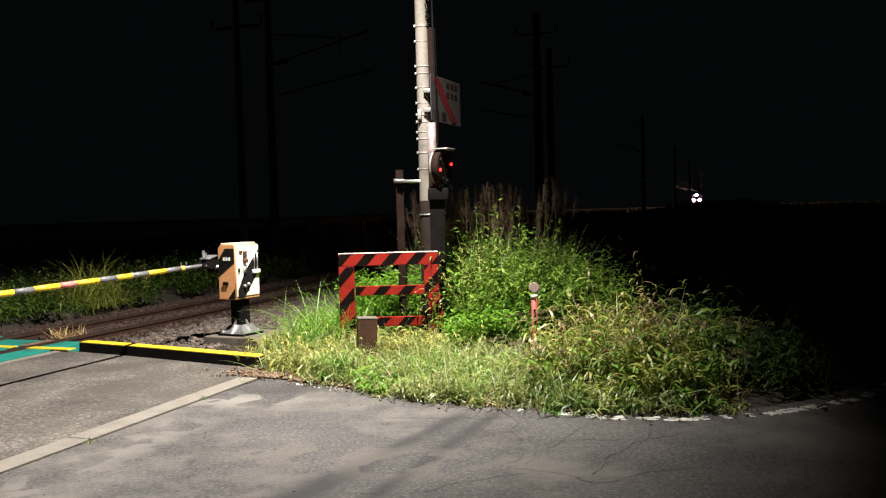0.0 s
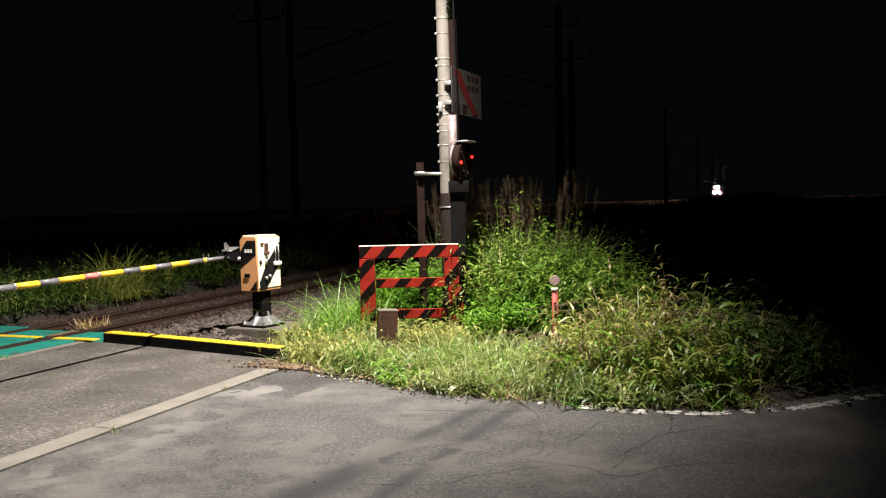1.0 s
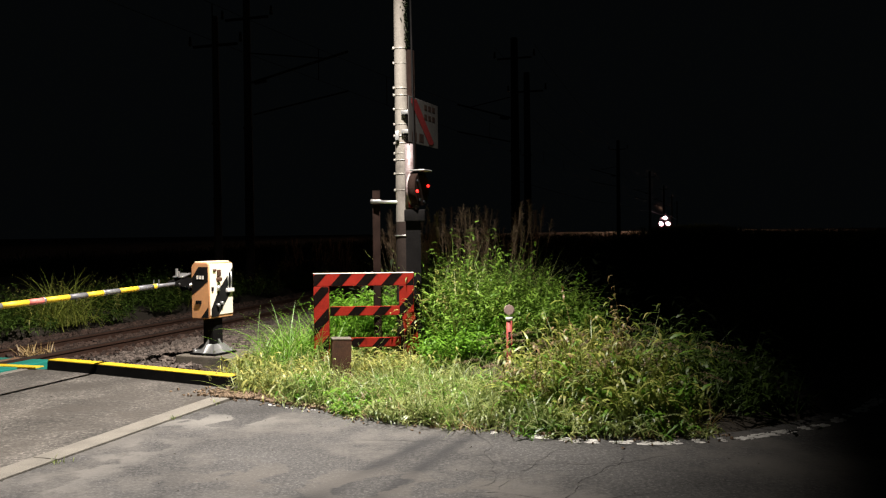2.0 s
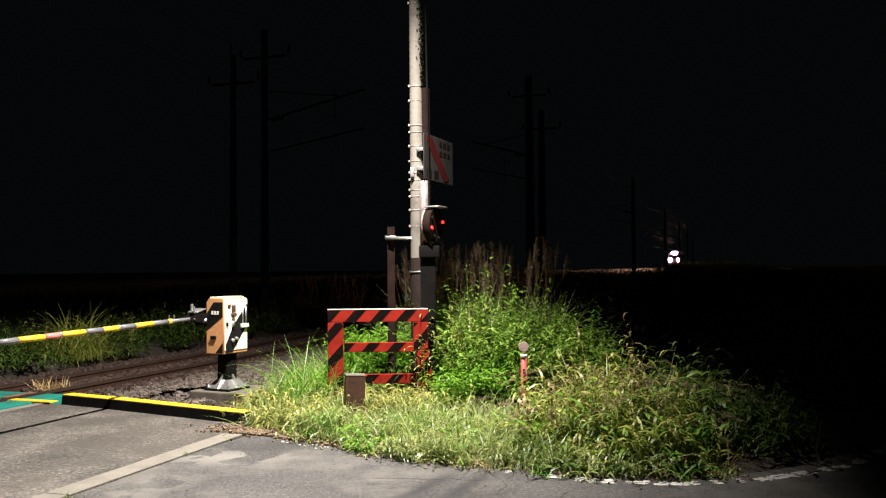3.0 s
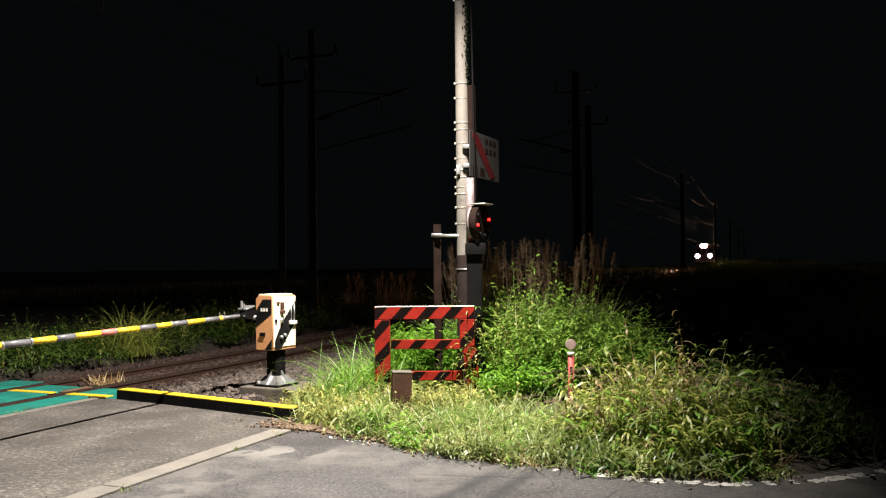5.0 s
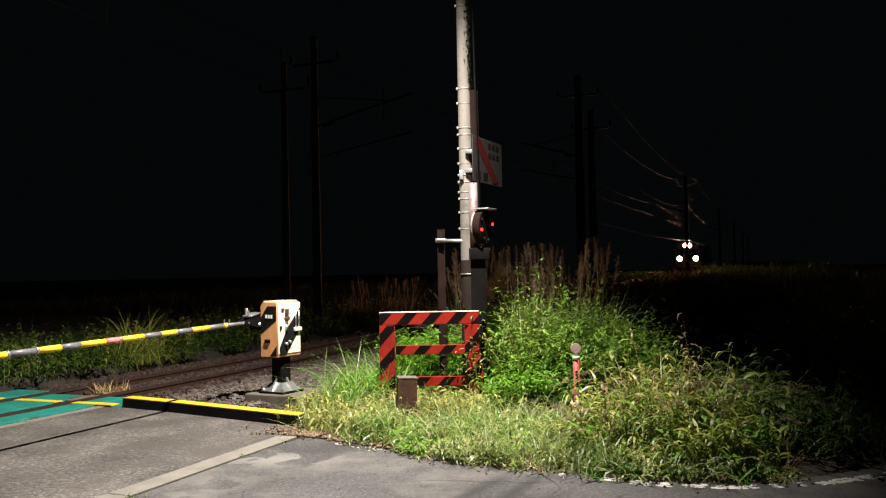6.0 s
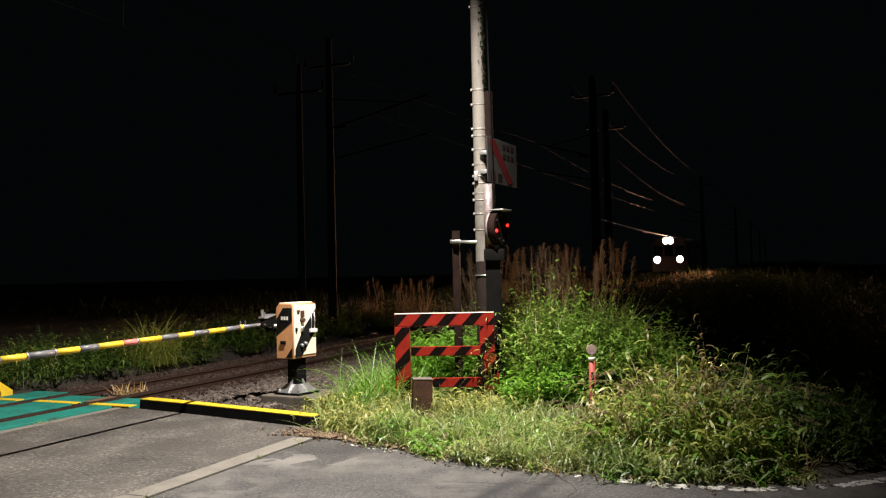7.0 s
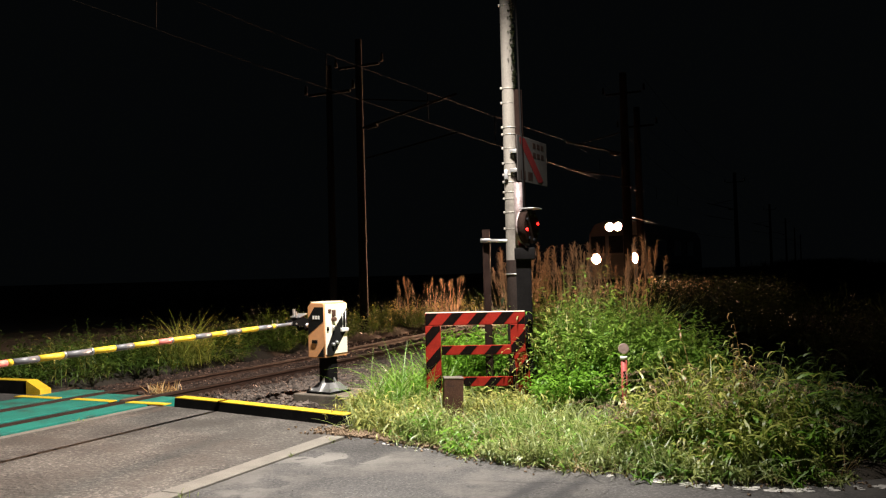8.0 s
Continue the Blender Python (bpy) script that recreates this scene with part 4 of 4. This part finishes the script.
P = scatter(rng, 800, -2.4, 2.6, 6.4, 10.2, lambda x, y: (y - edge_y(x) < 2.3) & (patchy(x, y, 5, 1.7) > 0.52) & clear(x, y))
pile("dry_grass", [tufts(rng, P, 6, 0.3, 0.009, 0.7, 1.6)], G_DRY, "dry straw-coloured grass among the green")
P = scatter(rng, 1500, -2.2, 2.4, 6.3, 8.6, lambda x, y: (y - edge_y(x) < 0.2))
pile("dead_leaves", [tufts(rng, P, 4, 0.09, 0.02, 1.2, 1.0)], G_DRY, "brown dead leaves along the road edge", "litter")
# blades and shoots that lean out over the asphalt
P = scatter(rng, 420, -1.9, 2.6, 6.3, 9.0, lambda x, y: (y - edge_y(x) < 0.16) & (patchy(x, y, 12, 2.2) > 0.45))
pile("edge_grass", [tufts(rng, P[::2], 7, 0.3, 0.009, 0.9, 1.5, 0.05), *leafy(rng, P[1::2], 0.2, 6, 0.15, 0.018, 1.6, 0.9, 0.1)], G_PALE, "pale grass leaning out over the asphalt edge")
# yellowish growth before the fence and by the kerb
P = scatter(rng, 1300, -2.45, 0.3, 8.5, 10.6, lambda x, y: (y - edge_y(x) > 0.3) & ((x < -1.25) | (y > 9.3)) & clear(x, y) & (rng.uniform(0, 1, len(x)) < 0.2 + patchy(x, y, 6, 1.6)))
hh = np.interp(P[:, 1], [8.6, 9.4, 10.2], [0.28, 0.3, 0.2]) * (0.6 + 0.8 * patchy(P[:, 0], P[:, 1], 7, 1.5))
st, lf = leafy(rng, P, hh, 7, 0.16, 0.019, 1.6, 0.55, 0.1)
pile("yellow_growth", [st, lf, tufts(rng, P[::2], 5, 0.28, 0.009, 0.6, 1.7)], G_YELLOW, "yellowing leafy growth round the fence")
P = scatter(rng, 150, -2.0, -1.3, 9.7, 11.3, lambda x, y: (x < -1.6) | (y > 10.4))
pile("pale_grass", [tufts(rng, P, 4, 0.6, 0.011, 0.5, 1.5, 0.12)], G_PALE, "pale bent grass beside the fence")
P = scatter(rng, 190, -1.98, -1.3, 9.8, 11.3, lambda x, y: (x < -1.6) | (y > 10.4))
pile("tall_grass", [tufts(rng, P, 5, 0.9, 0.011, 0.5, 1.9, 0.14, 6)], G_FRESH, "tall arching green grass beside the fence")
P = np.stack([rng.uniform(-0.36, -0.2, 9), rng.uniform(10.2, 10.28, 9), np.zeros(9)], 1)
st, lf = leafy(rng, P, 0.8, 12, 0.12, 0.02, 1.2, 0.12, 0.1)
pile("fence_vine", [st, lf], G_YELLOW, "yellow leafy shoots climbing the guard fence")
P = scatter(rng, 700, -1.42, -0.2, 11.2, 12.2)
st, lf = leafy(rng, P, 0.78, 16, 0.13, 0.022, 1.1, 0.25, 0.1)
pile("weeds_behind_fence", [st, lf, tufts(rng, P[::4], 6, 0.75, 0.012, 0.3, 1.2)], G_FRESH, "bright green weeds seen through the guard fence")


def swell(x, y):
    return np.clip(1.05 - ((x - 1.65) / np.where(x < 1.65, 1.0, 0.86)) ** 2 - ((y - 8.0) / 1.15) ** 2, 0, 1)


def mound(x, y):
    return swell(x, y) > 0.06


def mound_height(P, top):
    return top * np.sqrt(np.clip(swell(P[:, 0], P[:, 1]), 0.1, 1)) * (0.7 + 0.5 * patchy(P[:, 0], P[:, 1], 8, 1.4))


P = scatter(rng, 150, 0.4, 3.2, 6.7, 9.4, mound)
st, lf = bushes(rng, P, 4, mound_height(P, 0.74), 9, 0.2, 0.03, 1.2, 0.5, 0.13, 0.15)
pile("mound_leaves", [st, lf], G_FRESH, "broad green leaves within the weed mound")
P = scatter(rng, 260, 0.4, 3.2, 6.7, 9.4, mound)
st, lf = bushes(rng, P, 4, mound_height(P, 0.9), 9, 0.25, 0.024, 1.6, 0.5, 0.12, 0.2)
pile("mound_weeds", [st, lf], G_MOUND, "mound of leafy green weeds at the road bend")
P = scatter(rng, 150, 0.4, 2.9, 6.7, 9.3, mound)
hh = mound_height(P, 0.92)
st, lf = leafy(rng, P, hh, 9, 0.22, 0.024, 1.9, 0.3, 0.25)
pile("bent_weeds", [st, lf, tufts(rng, P, 2, hh, 0.011, 0.4, 1.9)], G_YELLOW, "bent seeding grass over the weed mound")
P = scatter(rng, 200, 0.4, 3.0, 6.7, 9.3, mound)
pile("mound_grass", [tufts(rng, P, 9, mound_height(P, 0.95), 0.013, 0.45, 1.7)], G_PALE, "long pale grass blades over the weed mound")
P = scatter(rng, 24, 0.6, 2.0, 6.9, 8.6, mound)
st, lf = leafy(rng, P, mound_height(P, 1.05), 10, 0.15, 0.022, 1.9, 0.25, 0.3)
pile("withered_weeds", [st, lf], G_DRY, "withered brown leafy stalks on the weed mound")
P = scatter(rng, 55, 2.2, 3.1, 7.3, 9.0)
pile("bend_grass", [tufts(rng, P, 7, 0.75, 0.011, 0.6, 1.4)], G_LOWLIGHT, "windswept grass at the road bend, low light put into its colour")

# The mound's own shade on this flank is carried by the darker leaf colour.
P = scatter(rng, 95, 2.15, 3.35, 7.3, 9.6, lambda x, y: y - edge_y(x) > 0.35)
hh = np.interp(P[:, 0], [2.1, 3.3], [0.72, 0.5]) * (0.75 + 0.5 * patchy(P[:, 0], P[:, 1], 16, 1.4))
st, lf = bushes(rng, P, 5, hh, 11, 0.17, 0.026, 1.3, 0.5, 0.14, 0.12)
pile("bend_weeds", [st, lf], G_LOWLIGHT, "leafy weeds on the mound's flank, shade put into their colour")

# leafy weeds behind the fence and the marker
P = scatter(rng, 220, -0.02, 2.05, 10.5, 12.8)
hh = 1.32 * np.interp(P[:, 0], [0.8, 2.6], [1.0, 0.8]) * (0.7 + 0.45 * patchy(P[:, 0], P[:, 1], 10, 1.3))
st, lf = bushes(rng, P, 6, hh, 26, 0.12, 0.026, 0.9, 0.3, 0.16, 0.3)
pile("tall_weeds", [st, lf], G_WEED, "tall bright green leafy weeds behind the fence")
P = scatter(rng, 60, 0.0, 0.75, 9.7, 10.7)
st, lf = bushes(rng, P, 5, 0.66, 16, 0.12, 0.026, 1.0, 0.45, 0.12, 0.15)
pile("low_weeds", [st, lf], G_FRESH, "bright green leafy weeds behind the marker post")
P = scatter(rng, 26, 0.0, 0.55, 10.4, 11.4)
pile("pale_shoots", [tufts(rng, P, 5, 1.2, 0.012, 0.25, 1.2), *leafy(rng, P, 1.35, 14, 0.13, 0.016, 1.6, 0.2, 0.4)], G_YELLOW, "pale yellow shoots among the tall weeds")
P = np.concatenate([scatter(rng, 260, -0.3, 1.6, 11.9, 15.0), scatter(rng, 45, 0.0, 0.7, 11.2, 12.2)])
pile("reed_grass", [tufts(rng, P, 9, 1.5, 0.012, 0.25, 1.4, 0.1, 6)], G_PALE, "tall reed grass behind the weeds")


def plumes(P, height):
    k = len(P)
    az = rng.uniform(0, 6.283, k)
    H = height * rng.uniform(0.75, 1.1, k)
    stalk = ribbons(P, az, H, 0.012, 1.45, 0.15, 3, rng, 0.1)
    top = P + np.stack([np.cos(az) * H * 0.17, np.sin(az) * H * 0.17, H * 0.97], 1)
    m = 44
    r = np.repeat(np.arange(k), m)
    t = np.tile(np.linspace(0, 1, m), k)
    Q = top[r] - np.stack([np.cos(az[r]) * 0.05, np.sin(az[r]) * 0.05, np.full(len(r), 0.36)], 1) * t[:, None]
    long = 0.05 + 0.09 * np.sin(np.pi * np.clip(t * 0.9 + 0.05, 0, 1))
    hair = ribbons(Q, az[r] + rng.normal(0, 1.1, len(r)), long, 0.006, rng.uniform(0.9, 1.5, len(r)), 1.1, 2, rng)
    return [stalk, hair]


P = scatter(rng, 170, -0.75, 1.7, 12.6, 16.0, lambda x, y: (x > -0.1) | (y > 14.6))
P = np.concatenate([P, scatter(rng, 60, -0.75, -0.2, 15.0, 18.0)])
pile("pampas_grass", plumes(P, 1.98), G_PLUME, "feathery pampas plumes above the weeds")


def foxtails(P, height):
    """Thin stalks with drooping furry heads."""
    k = len(P)
    az = rng.uniform(0, 6.283, k)
    H = height * rng.uniform(0.8, 1.1, k)
    V, F = ribbons(P, az, H, 0.006, 1.5, 1.9, 8, rng, 0.1)
    C = V.reshape(k, 9, 2, 3).mean(2)
    t = np.linspace(0, 1, 14)
    r = np.repeat(np.arange(k), 14 * 3)
    u = np.tile(np.repeat(t, 3), k)[:, None]
    Q = C[r, 6] * (1 - u) + C[r, 8] * u
    hair = ribbons(Q, rng.uniform(0, 6.283, len(r)), 0.026, 0.008, rng.uniform(-1, 1, len(r)), 0.5, 2, rng)
    return [(V, F), hair]


P = scatter(rng, 100, 0.7, 2.4, 7.3, 9.0, mound)
pile("seed_heads", foxtails(P, mound_height(P, 1.32)), G_PLUME, "drooping furry seed heads over the weed mound")


def along(k, s0, s1, n0, n1):
    s, n = rng.uniform(s0, s1, k), rng.uniform(n0, n1, k)
    return np.stack([s * TS + n * TC, s * TC - n * TS, np.interp(s, [14, 194], [0, 2.0]) - 0.05], 1)


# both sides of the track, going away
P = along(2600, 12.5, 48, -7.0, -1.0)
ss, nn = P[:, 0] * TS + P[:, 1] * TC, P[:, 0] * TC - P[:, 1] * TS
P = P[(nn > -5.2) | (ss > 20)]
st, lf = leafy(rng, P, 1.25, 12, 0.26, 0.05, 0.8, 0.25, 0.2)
pile("trackside_weeds", [st, lf], G_DARK, "rough weeds between track and field, darkened as unlit")
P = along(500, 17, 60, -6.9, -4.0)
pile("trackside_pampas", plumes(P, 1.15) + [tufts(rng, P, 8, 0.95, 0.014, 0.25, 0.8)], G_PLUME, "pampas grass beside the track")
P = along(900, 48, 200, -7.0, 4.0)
pile("far_weeds", [tufts(rng, P, 10, 1.7, 0.07, 0.4, 0.9)], G_DARK, "weeds far along the track, darkened as unlit")
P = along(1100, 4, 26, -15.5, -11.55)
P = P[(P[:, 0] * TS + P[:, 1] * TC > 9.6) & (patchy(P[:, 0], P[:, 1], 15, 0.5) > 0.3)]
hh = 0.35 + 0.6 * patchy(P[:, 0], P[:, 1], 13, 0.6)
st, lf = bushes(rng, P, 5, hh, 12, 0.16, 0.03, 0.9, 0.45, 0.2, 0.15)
pile("far_bank_weeds", [st, lf], G_LOWLIGHT, "green weeds on the far side of the track, colour dimmed for low light")
P = along(330, 10, 30, -14.0, -11.7)
P = P[patchy(P[:, 0], P[:, 1], 14, 0.7) > 0.48]
st, lf = leafy(rng, P, 0.75, 14, 0.14, 0.026, 1.0, 0.25, 0.3)
pile("far_bank_shoots", [st, lf], G_YELLOW, "yellow-green leafy shoots on the far side of the track")
P = along(75, 13.0, 14.0, -12.5, -11.8)
pile("arching_grass", [tufts(rng, P, 7, 1.25, 0.013, 0.35, 1.9, 0.1, 6)], G_MOUND, "clump of arching yellow-green grass beyond the track")
P = along(30, 24.0, 27.5, -13.2, -11.8)
pile("far_bank_pampas", plumes(P, 1.5) + [tufts(rng, P, 9, 1.1, 0.014, 0.3, 0.9)], G_PLUME, "pampas clump beyond the track")
# Unseen weeds added to cover soil that the headlights would brighten.
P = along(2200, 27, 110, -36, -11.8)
pile("far_field_weeds", [tufts(rng, P, 9, 1.1, 0.03, 0.4, 1.0, 0.15, 3)], G_DARK, "added rough weeds over the field beyond the track, darkened as unlit")
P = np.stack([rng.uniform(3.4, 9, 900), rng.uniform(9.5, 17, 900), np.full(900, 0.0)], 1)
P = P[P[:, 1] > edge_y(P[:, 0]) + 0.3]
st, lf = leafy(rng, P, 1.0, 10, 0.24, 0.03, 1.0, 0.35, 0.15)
pile("field_weeds", [st, lf], G_DARK, "weeds on the field beside the road, darkened as unlit")

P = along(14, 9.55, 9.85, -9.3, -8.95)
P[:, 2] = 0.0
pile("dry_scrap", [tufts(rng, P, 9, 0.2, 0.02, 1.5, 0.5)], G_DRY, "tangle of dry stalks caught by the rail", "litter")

# Darkened grass added to hide ground lit by the headlights.
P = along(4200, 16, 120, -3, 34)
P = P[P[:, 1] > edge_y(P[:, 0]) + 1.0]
pile("field_grass", [tufts(rng, P, 9, 1.15, 0.05, 0.4, 1.0, 0.15, 3)], G_DARK, "rough grass over the field by the track, darkened as unlit")

P = np.array([[*at(5.05, -4.58).xy, 0.0], [*at(5.0, -4.55).xy, 0.0], [*at(7.3, -8.26).xy, 0.0], [*at(7.36, -8.24).xy, 0.0], [*at(7.2, -4.6).xy, 0.0], [*at(2.72, -4.57).xy, 0.0], [*at(6.5, -4.59).xy, 0.0]])
pile("joint_weeds", [tufts(rng, P, 12, 0.07, 0.007, 0.8, 1.2, 0.03)], G_PALE, "tiny weeds growing in the concrete joints")

# ---------------------------------------------------------------- ballast stones, litter, line, cracks
def stones(k, place, size, name, material, label, category):
    cube = np.array([[-1, -1, -1], [1, -1, -1], [1, 1, -1], [-1, 1, -1], [-1, -1, 1], [1, -1, 1], [1, 1, 1], [-1, 1, 1]]) * 0.5
    quads = np.array([[0, 3, 2, 1], [4, 5, 6, 7], [0, 1, 5, 4], [1, 2, 6, 5], [2, 3, 7, 6], [3, 0, 4, 7]])
    C = place(k)
    k = len(C)
    a, b = rng.uniform(0, 6.28, k), rng.uniform(-0.7, 0.7, k)
    V = cube[None] * (size * rng.uniform(0.5, 1.2, (k, 1, 3))) + rng.normal(0, size * 0.13, (k, 8, 3))
    x = V[..., 0] * np.cos(b)[:, None] + V[..., 2] * np.sin(b)[:, None]
    z = -V[..., 0] * np.sin(b)[:, None] + V[..., 2] * np.cos(b)[:, None]
    y = V[..., 1]
    V = np.stack([x * np.cos(a)[:, None] - y * np.sin(a)[:, None], x * np.sin(a)[:, None] + y * np.cos(a)[:, None], z], -1) + C[:, None]
    F = (np.arange(k)[:, None, None] * 8 + quads[None]).reshape(-1, 4)
    ob = arrays(name, V.reshape(-1, 3), F, material)
    ob.data.polygons.foreach_set("use_smooth", np.zeros(len(F), bool))
    return tagged(ob, label, category, kind="stuff")


def bed(k, n0=-8.35, n1=-5.9):
    s, n = rng.uniform(8.7, 24, k), rng.uniform(n0, n1, k)
    ok = (np.abs(n - NEAR_RAIL) > 0.08) & (np.abs(n - FAR_RAIL) > 0.08) & ((s > 9.8) | (n > -8.1)) & ~((s > 9.05) & (s < 10.1) & (n > -6.64)) & (rng.uniform(0, 1, k) < np.where(s < 16, 1, 0.5))
    s, n = s[ok], n[ok]
    z = np.interp(n, [-11.5, -10.9, -7.9, -7.2, -5.9], [-0.12, -0.1, -0.1, -0.02, 0.03]) + np.interp(s, [14, 194], [0.02, 2.0])
    return np.stack([s * TS + n * TC, s * TC - n * TS, z], 1)


stones(8000, lambda k: bed(k, -11.2, -8.35), 0.055, "track_stones", RUSTSTONE, "dark rust-stained stones between the rails", "ballast")
stones(8500, bed, 0.062, "ballast_stones", STONE, "loose grey-brown ballast stones by the track", "ballast")


def shoulder():
    """Earth and ballast shoulder between the plinth and the track."""
    V, F = [], []
    ss = np.arange(8.7, 30, 0.6)
    ns = np.linspace(-7.9, -5.2, 8)
    for s in ss:
        for n in ns:
            V.append(at(s, n, np.interp(n, [-7.9, -7.2, -5.2], [-0.14, -0.06, 0.02]) + max(s - 14, 0) / 90 * 1.0))
    k = len(ns)
    for i in range(len(ss) - 1):
        for j in range(k - 1):
            F.append((i * k + j, i * k + j + 1, (i + 1) * k + j + 1, (i + 1) * k + j))
    tagged(arrays("ballast_shoulder", V, F, BALLAST), "brown ballast shoulder beside the track", "ballast", kind="structure")


shoulder()


def grit(k):
    x, y = rng.uniform(-6, 3.2, k), rng.uniform(3.6, 10.3, k)
    n, s = x * TC - y * TS, x * TS + y * TC
    ok = (n > -8.1) & ((y < edge_y(x)) & (n > -4.5) | (n < -4.5) & (s < 8.2)) & (rng.uniform(0, 1, k) < np.where(n < -4.5, 1.0, 0.35))
    return np.stack([x, y, np.full(k, 0.003)], 1)[ok]


stones(600, grit, 0.007, "road_grit", EDGE, "loose grit scattered over slab and road", "grit")


def litter_place(k):
    x = rng.uniform(-2.3, 2.4, k)
    y = edge_y(x) + rng.normal(0.08, 0.12, k) + np.where(x < -0.8, 0.1, 0.02)
    return np.stack([x, y, np.full(k, 0.007)], 1)


def bare_patch(k):
    x = rng.normal(-1.75, 0.3, k)
    y = edge_y(x) + 0.1 + np.abs(rng.normal(0, 0.22, k))
    return np.stack([x, y, np.full(k, 0.012)], 1)


stones(1500, bare_patch, 0.022, "bare_litter", LITTER, "tan patch of dry leaf litter by the concrete strip", "litter")
stones(380, litter_place, 0.018, "leaf_litter", LITTER, "dry leaf litter and grit along the road edge", "litter")

# worn white edge line in broken flakes
LINE_X = np.array([-1.75, -1.45, -1.13, -0.7, 0.55, 1.12, 1.76, 2.45, 3.0, 3.36, 3.7, 4.6])
LINE_Y = np.array([8.3, 8.08, 7.84, 7.5, 6.88, 6.58, 6.45, 6.56, 6.82, 7.02, 7.33, 8.3])


def white_line():
    """Hundreds of ragged flakes of old paint along the edge line."""
    bm = bmesh.new()
    r = random.Random(5)
    x = -1.75
    while x < 4.5:
        x += r.uniform(0.002, 0.007) if x > 0 else r.uniform(0.01, 0.025)
        wear = 0.5 + 0.5 * math.sin(x * 5.1 + 1.3 * math.sin(x * 13.0)) + 0.35 * math.sin(x * 31.0)
        if -1.05 < x < 0.5 or wear < (0.38 if x > 0.9 else 0.5):
            continue
        y = float(np.interp(x, LINE_X, LINE_Y))
        d = Vector((0.05, float(np.interp(x + 0.05, LINE_X, LINE_Y)) - y, 0)).normalized()
        nn = Vector((-d.y, d.x, 0))
        c = Vector((x, y, 0.0)) + nn * r.uniform(-0.055, 0.055)
        size = r.uniform(0.007, 0.026) * (1.0 if x > 0.5 else 0.6)
        a0 = r.uniform(0, 6.283)
        pts = []
        for i in range(6):
            a = a0 + 6.283 * i / 6
            pts.append(c + (d * math.cos(a) * 1.5 + nn * math.sin(a) * 0.8) * size * r.uniform(0.55, 1.15))
        bm_poly(bm, pts, (0, 0, r.uniform(0.003, 0.006)))
    tagged(part("edge_line", bm, WHITE), "worn and flaking white edge line on the road", "road line", kind="structure")


white_line()


def cracks():
    """Thin wandering cracks in the asphalt."""
    bm = bmesh.new()
    r = random.Random(9)
    for x, y, a, ln in ((0.3, 6.9, -1.2, 1.6), (0.75, 6.7, -1.9, 1.5), (1.1, 6.4, -2.2, 1.3), (0.0, 6.2, 0.1, 1.8), (-0.1, 6.6, -0.2, 1.6), (0.2, 5.3, 0.25, 1.6), (0.4, 5.2, -2.4, 1.2), (1.4, 6.2, -1.4, 1.2), (-1.7, 7.9, -0.5, 0.9), (0.6, 5.9, -0.1, 1.2)):
        p = Vector((x, y, 0.003))
        done = 0
        wide = r.uniform(0.0012, 0.0034)
        while done < ln:
            a += r.uniform(-0.55, 0.55)
            q = p + Vector((math.cos(a), math.sin(a), 0)) * 0.07
            s = Vector((-math.sin(a), math.cos(a), 0)) * wide * r.uniform(0.5, 1.2)
            bm.faces.new([bm.verts.new(v) for v in (p - s, q - s, q + s, p + s)])
            p, done = q, done + 0.07
    tagged(part("road_cracks", bm, TAR), "thin dark cracks in the asphalt", "crack", kind="structure")


cracks()

# ---------------------------------------------------------------- motion of the train
TRAIN_ROWS = [(0.0, 281.0), (1.0, 258.0), (2.0, 233.0), (3.5, 185.0), (4.0, 168.0), (4.5, 152.0), (6.0, 102.0), (6.5, 87.0), (7.0, 71.6), (7.5, 55.8), (8.0, 40.8)]


def motions():
    rows = []
    for t, s in TRAIN_ROWS:
        up = math.degrees(math.atan2(grade(s + 10) - grade(s), 10))
        rows.append((t, Matrix.Translation(at(s, MID, grade(s))) @ Matrix.Rotation(-PHI, 4, "Z") @ pose(0, 0, 0, up, 0, 0)))
    walk(TRAIN, rows)


motions()
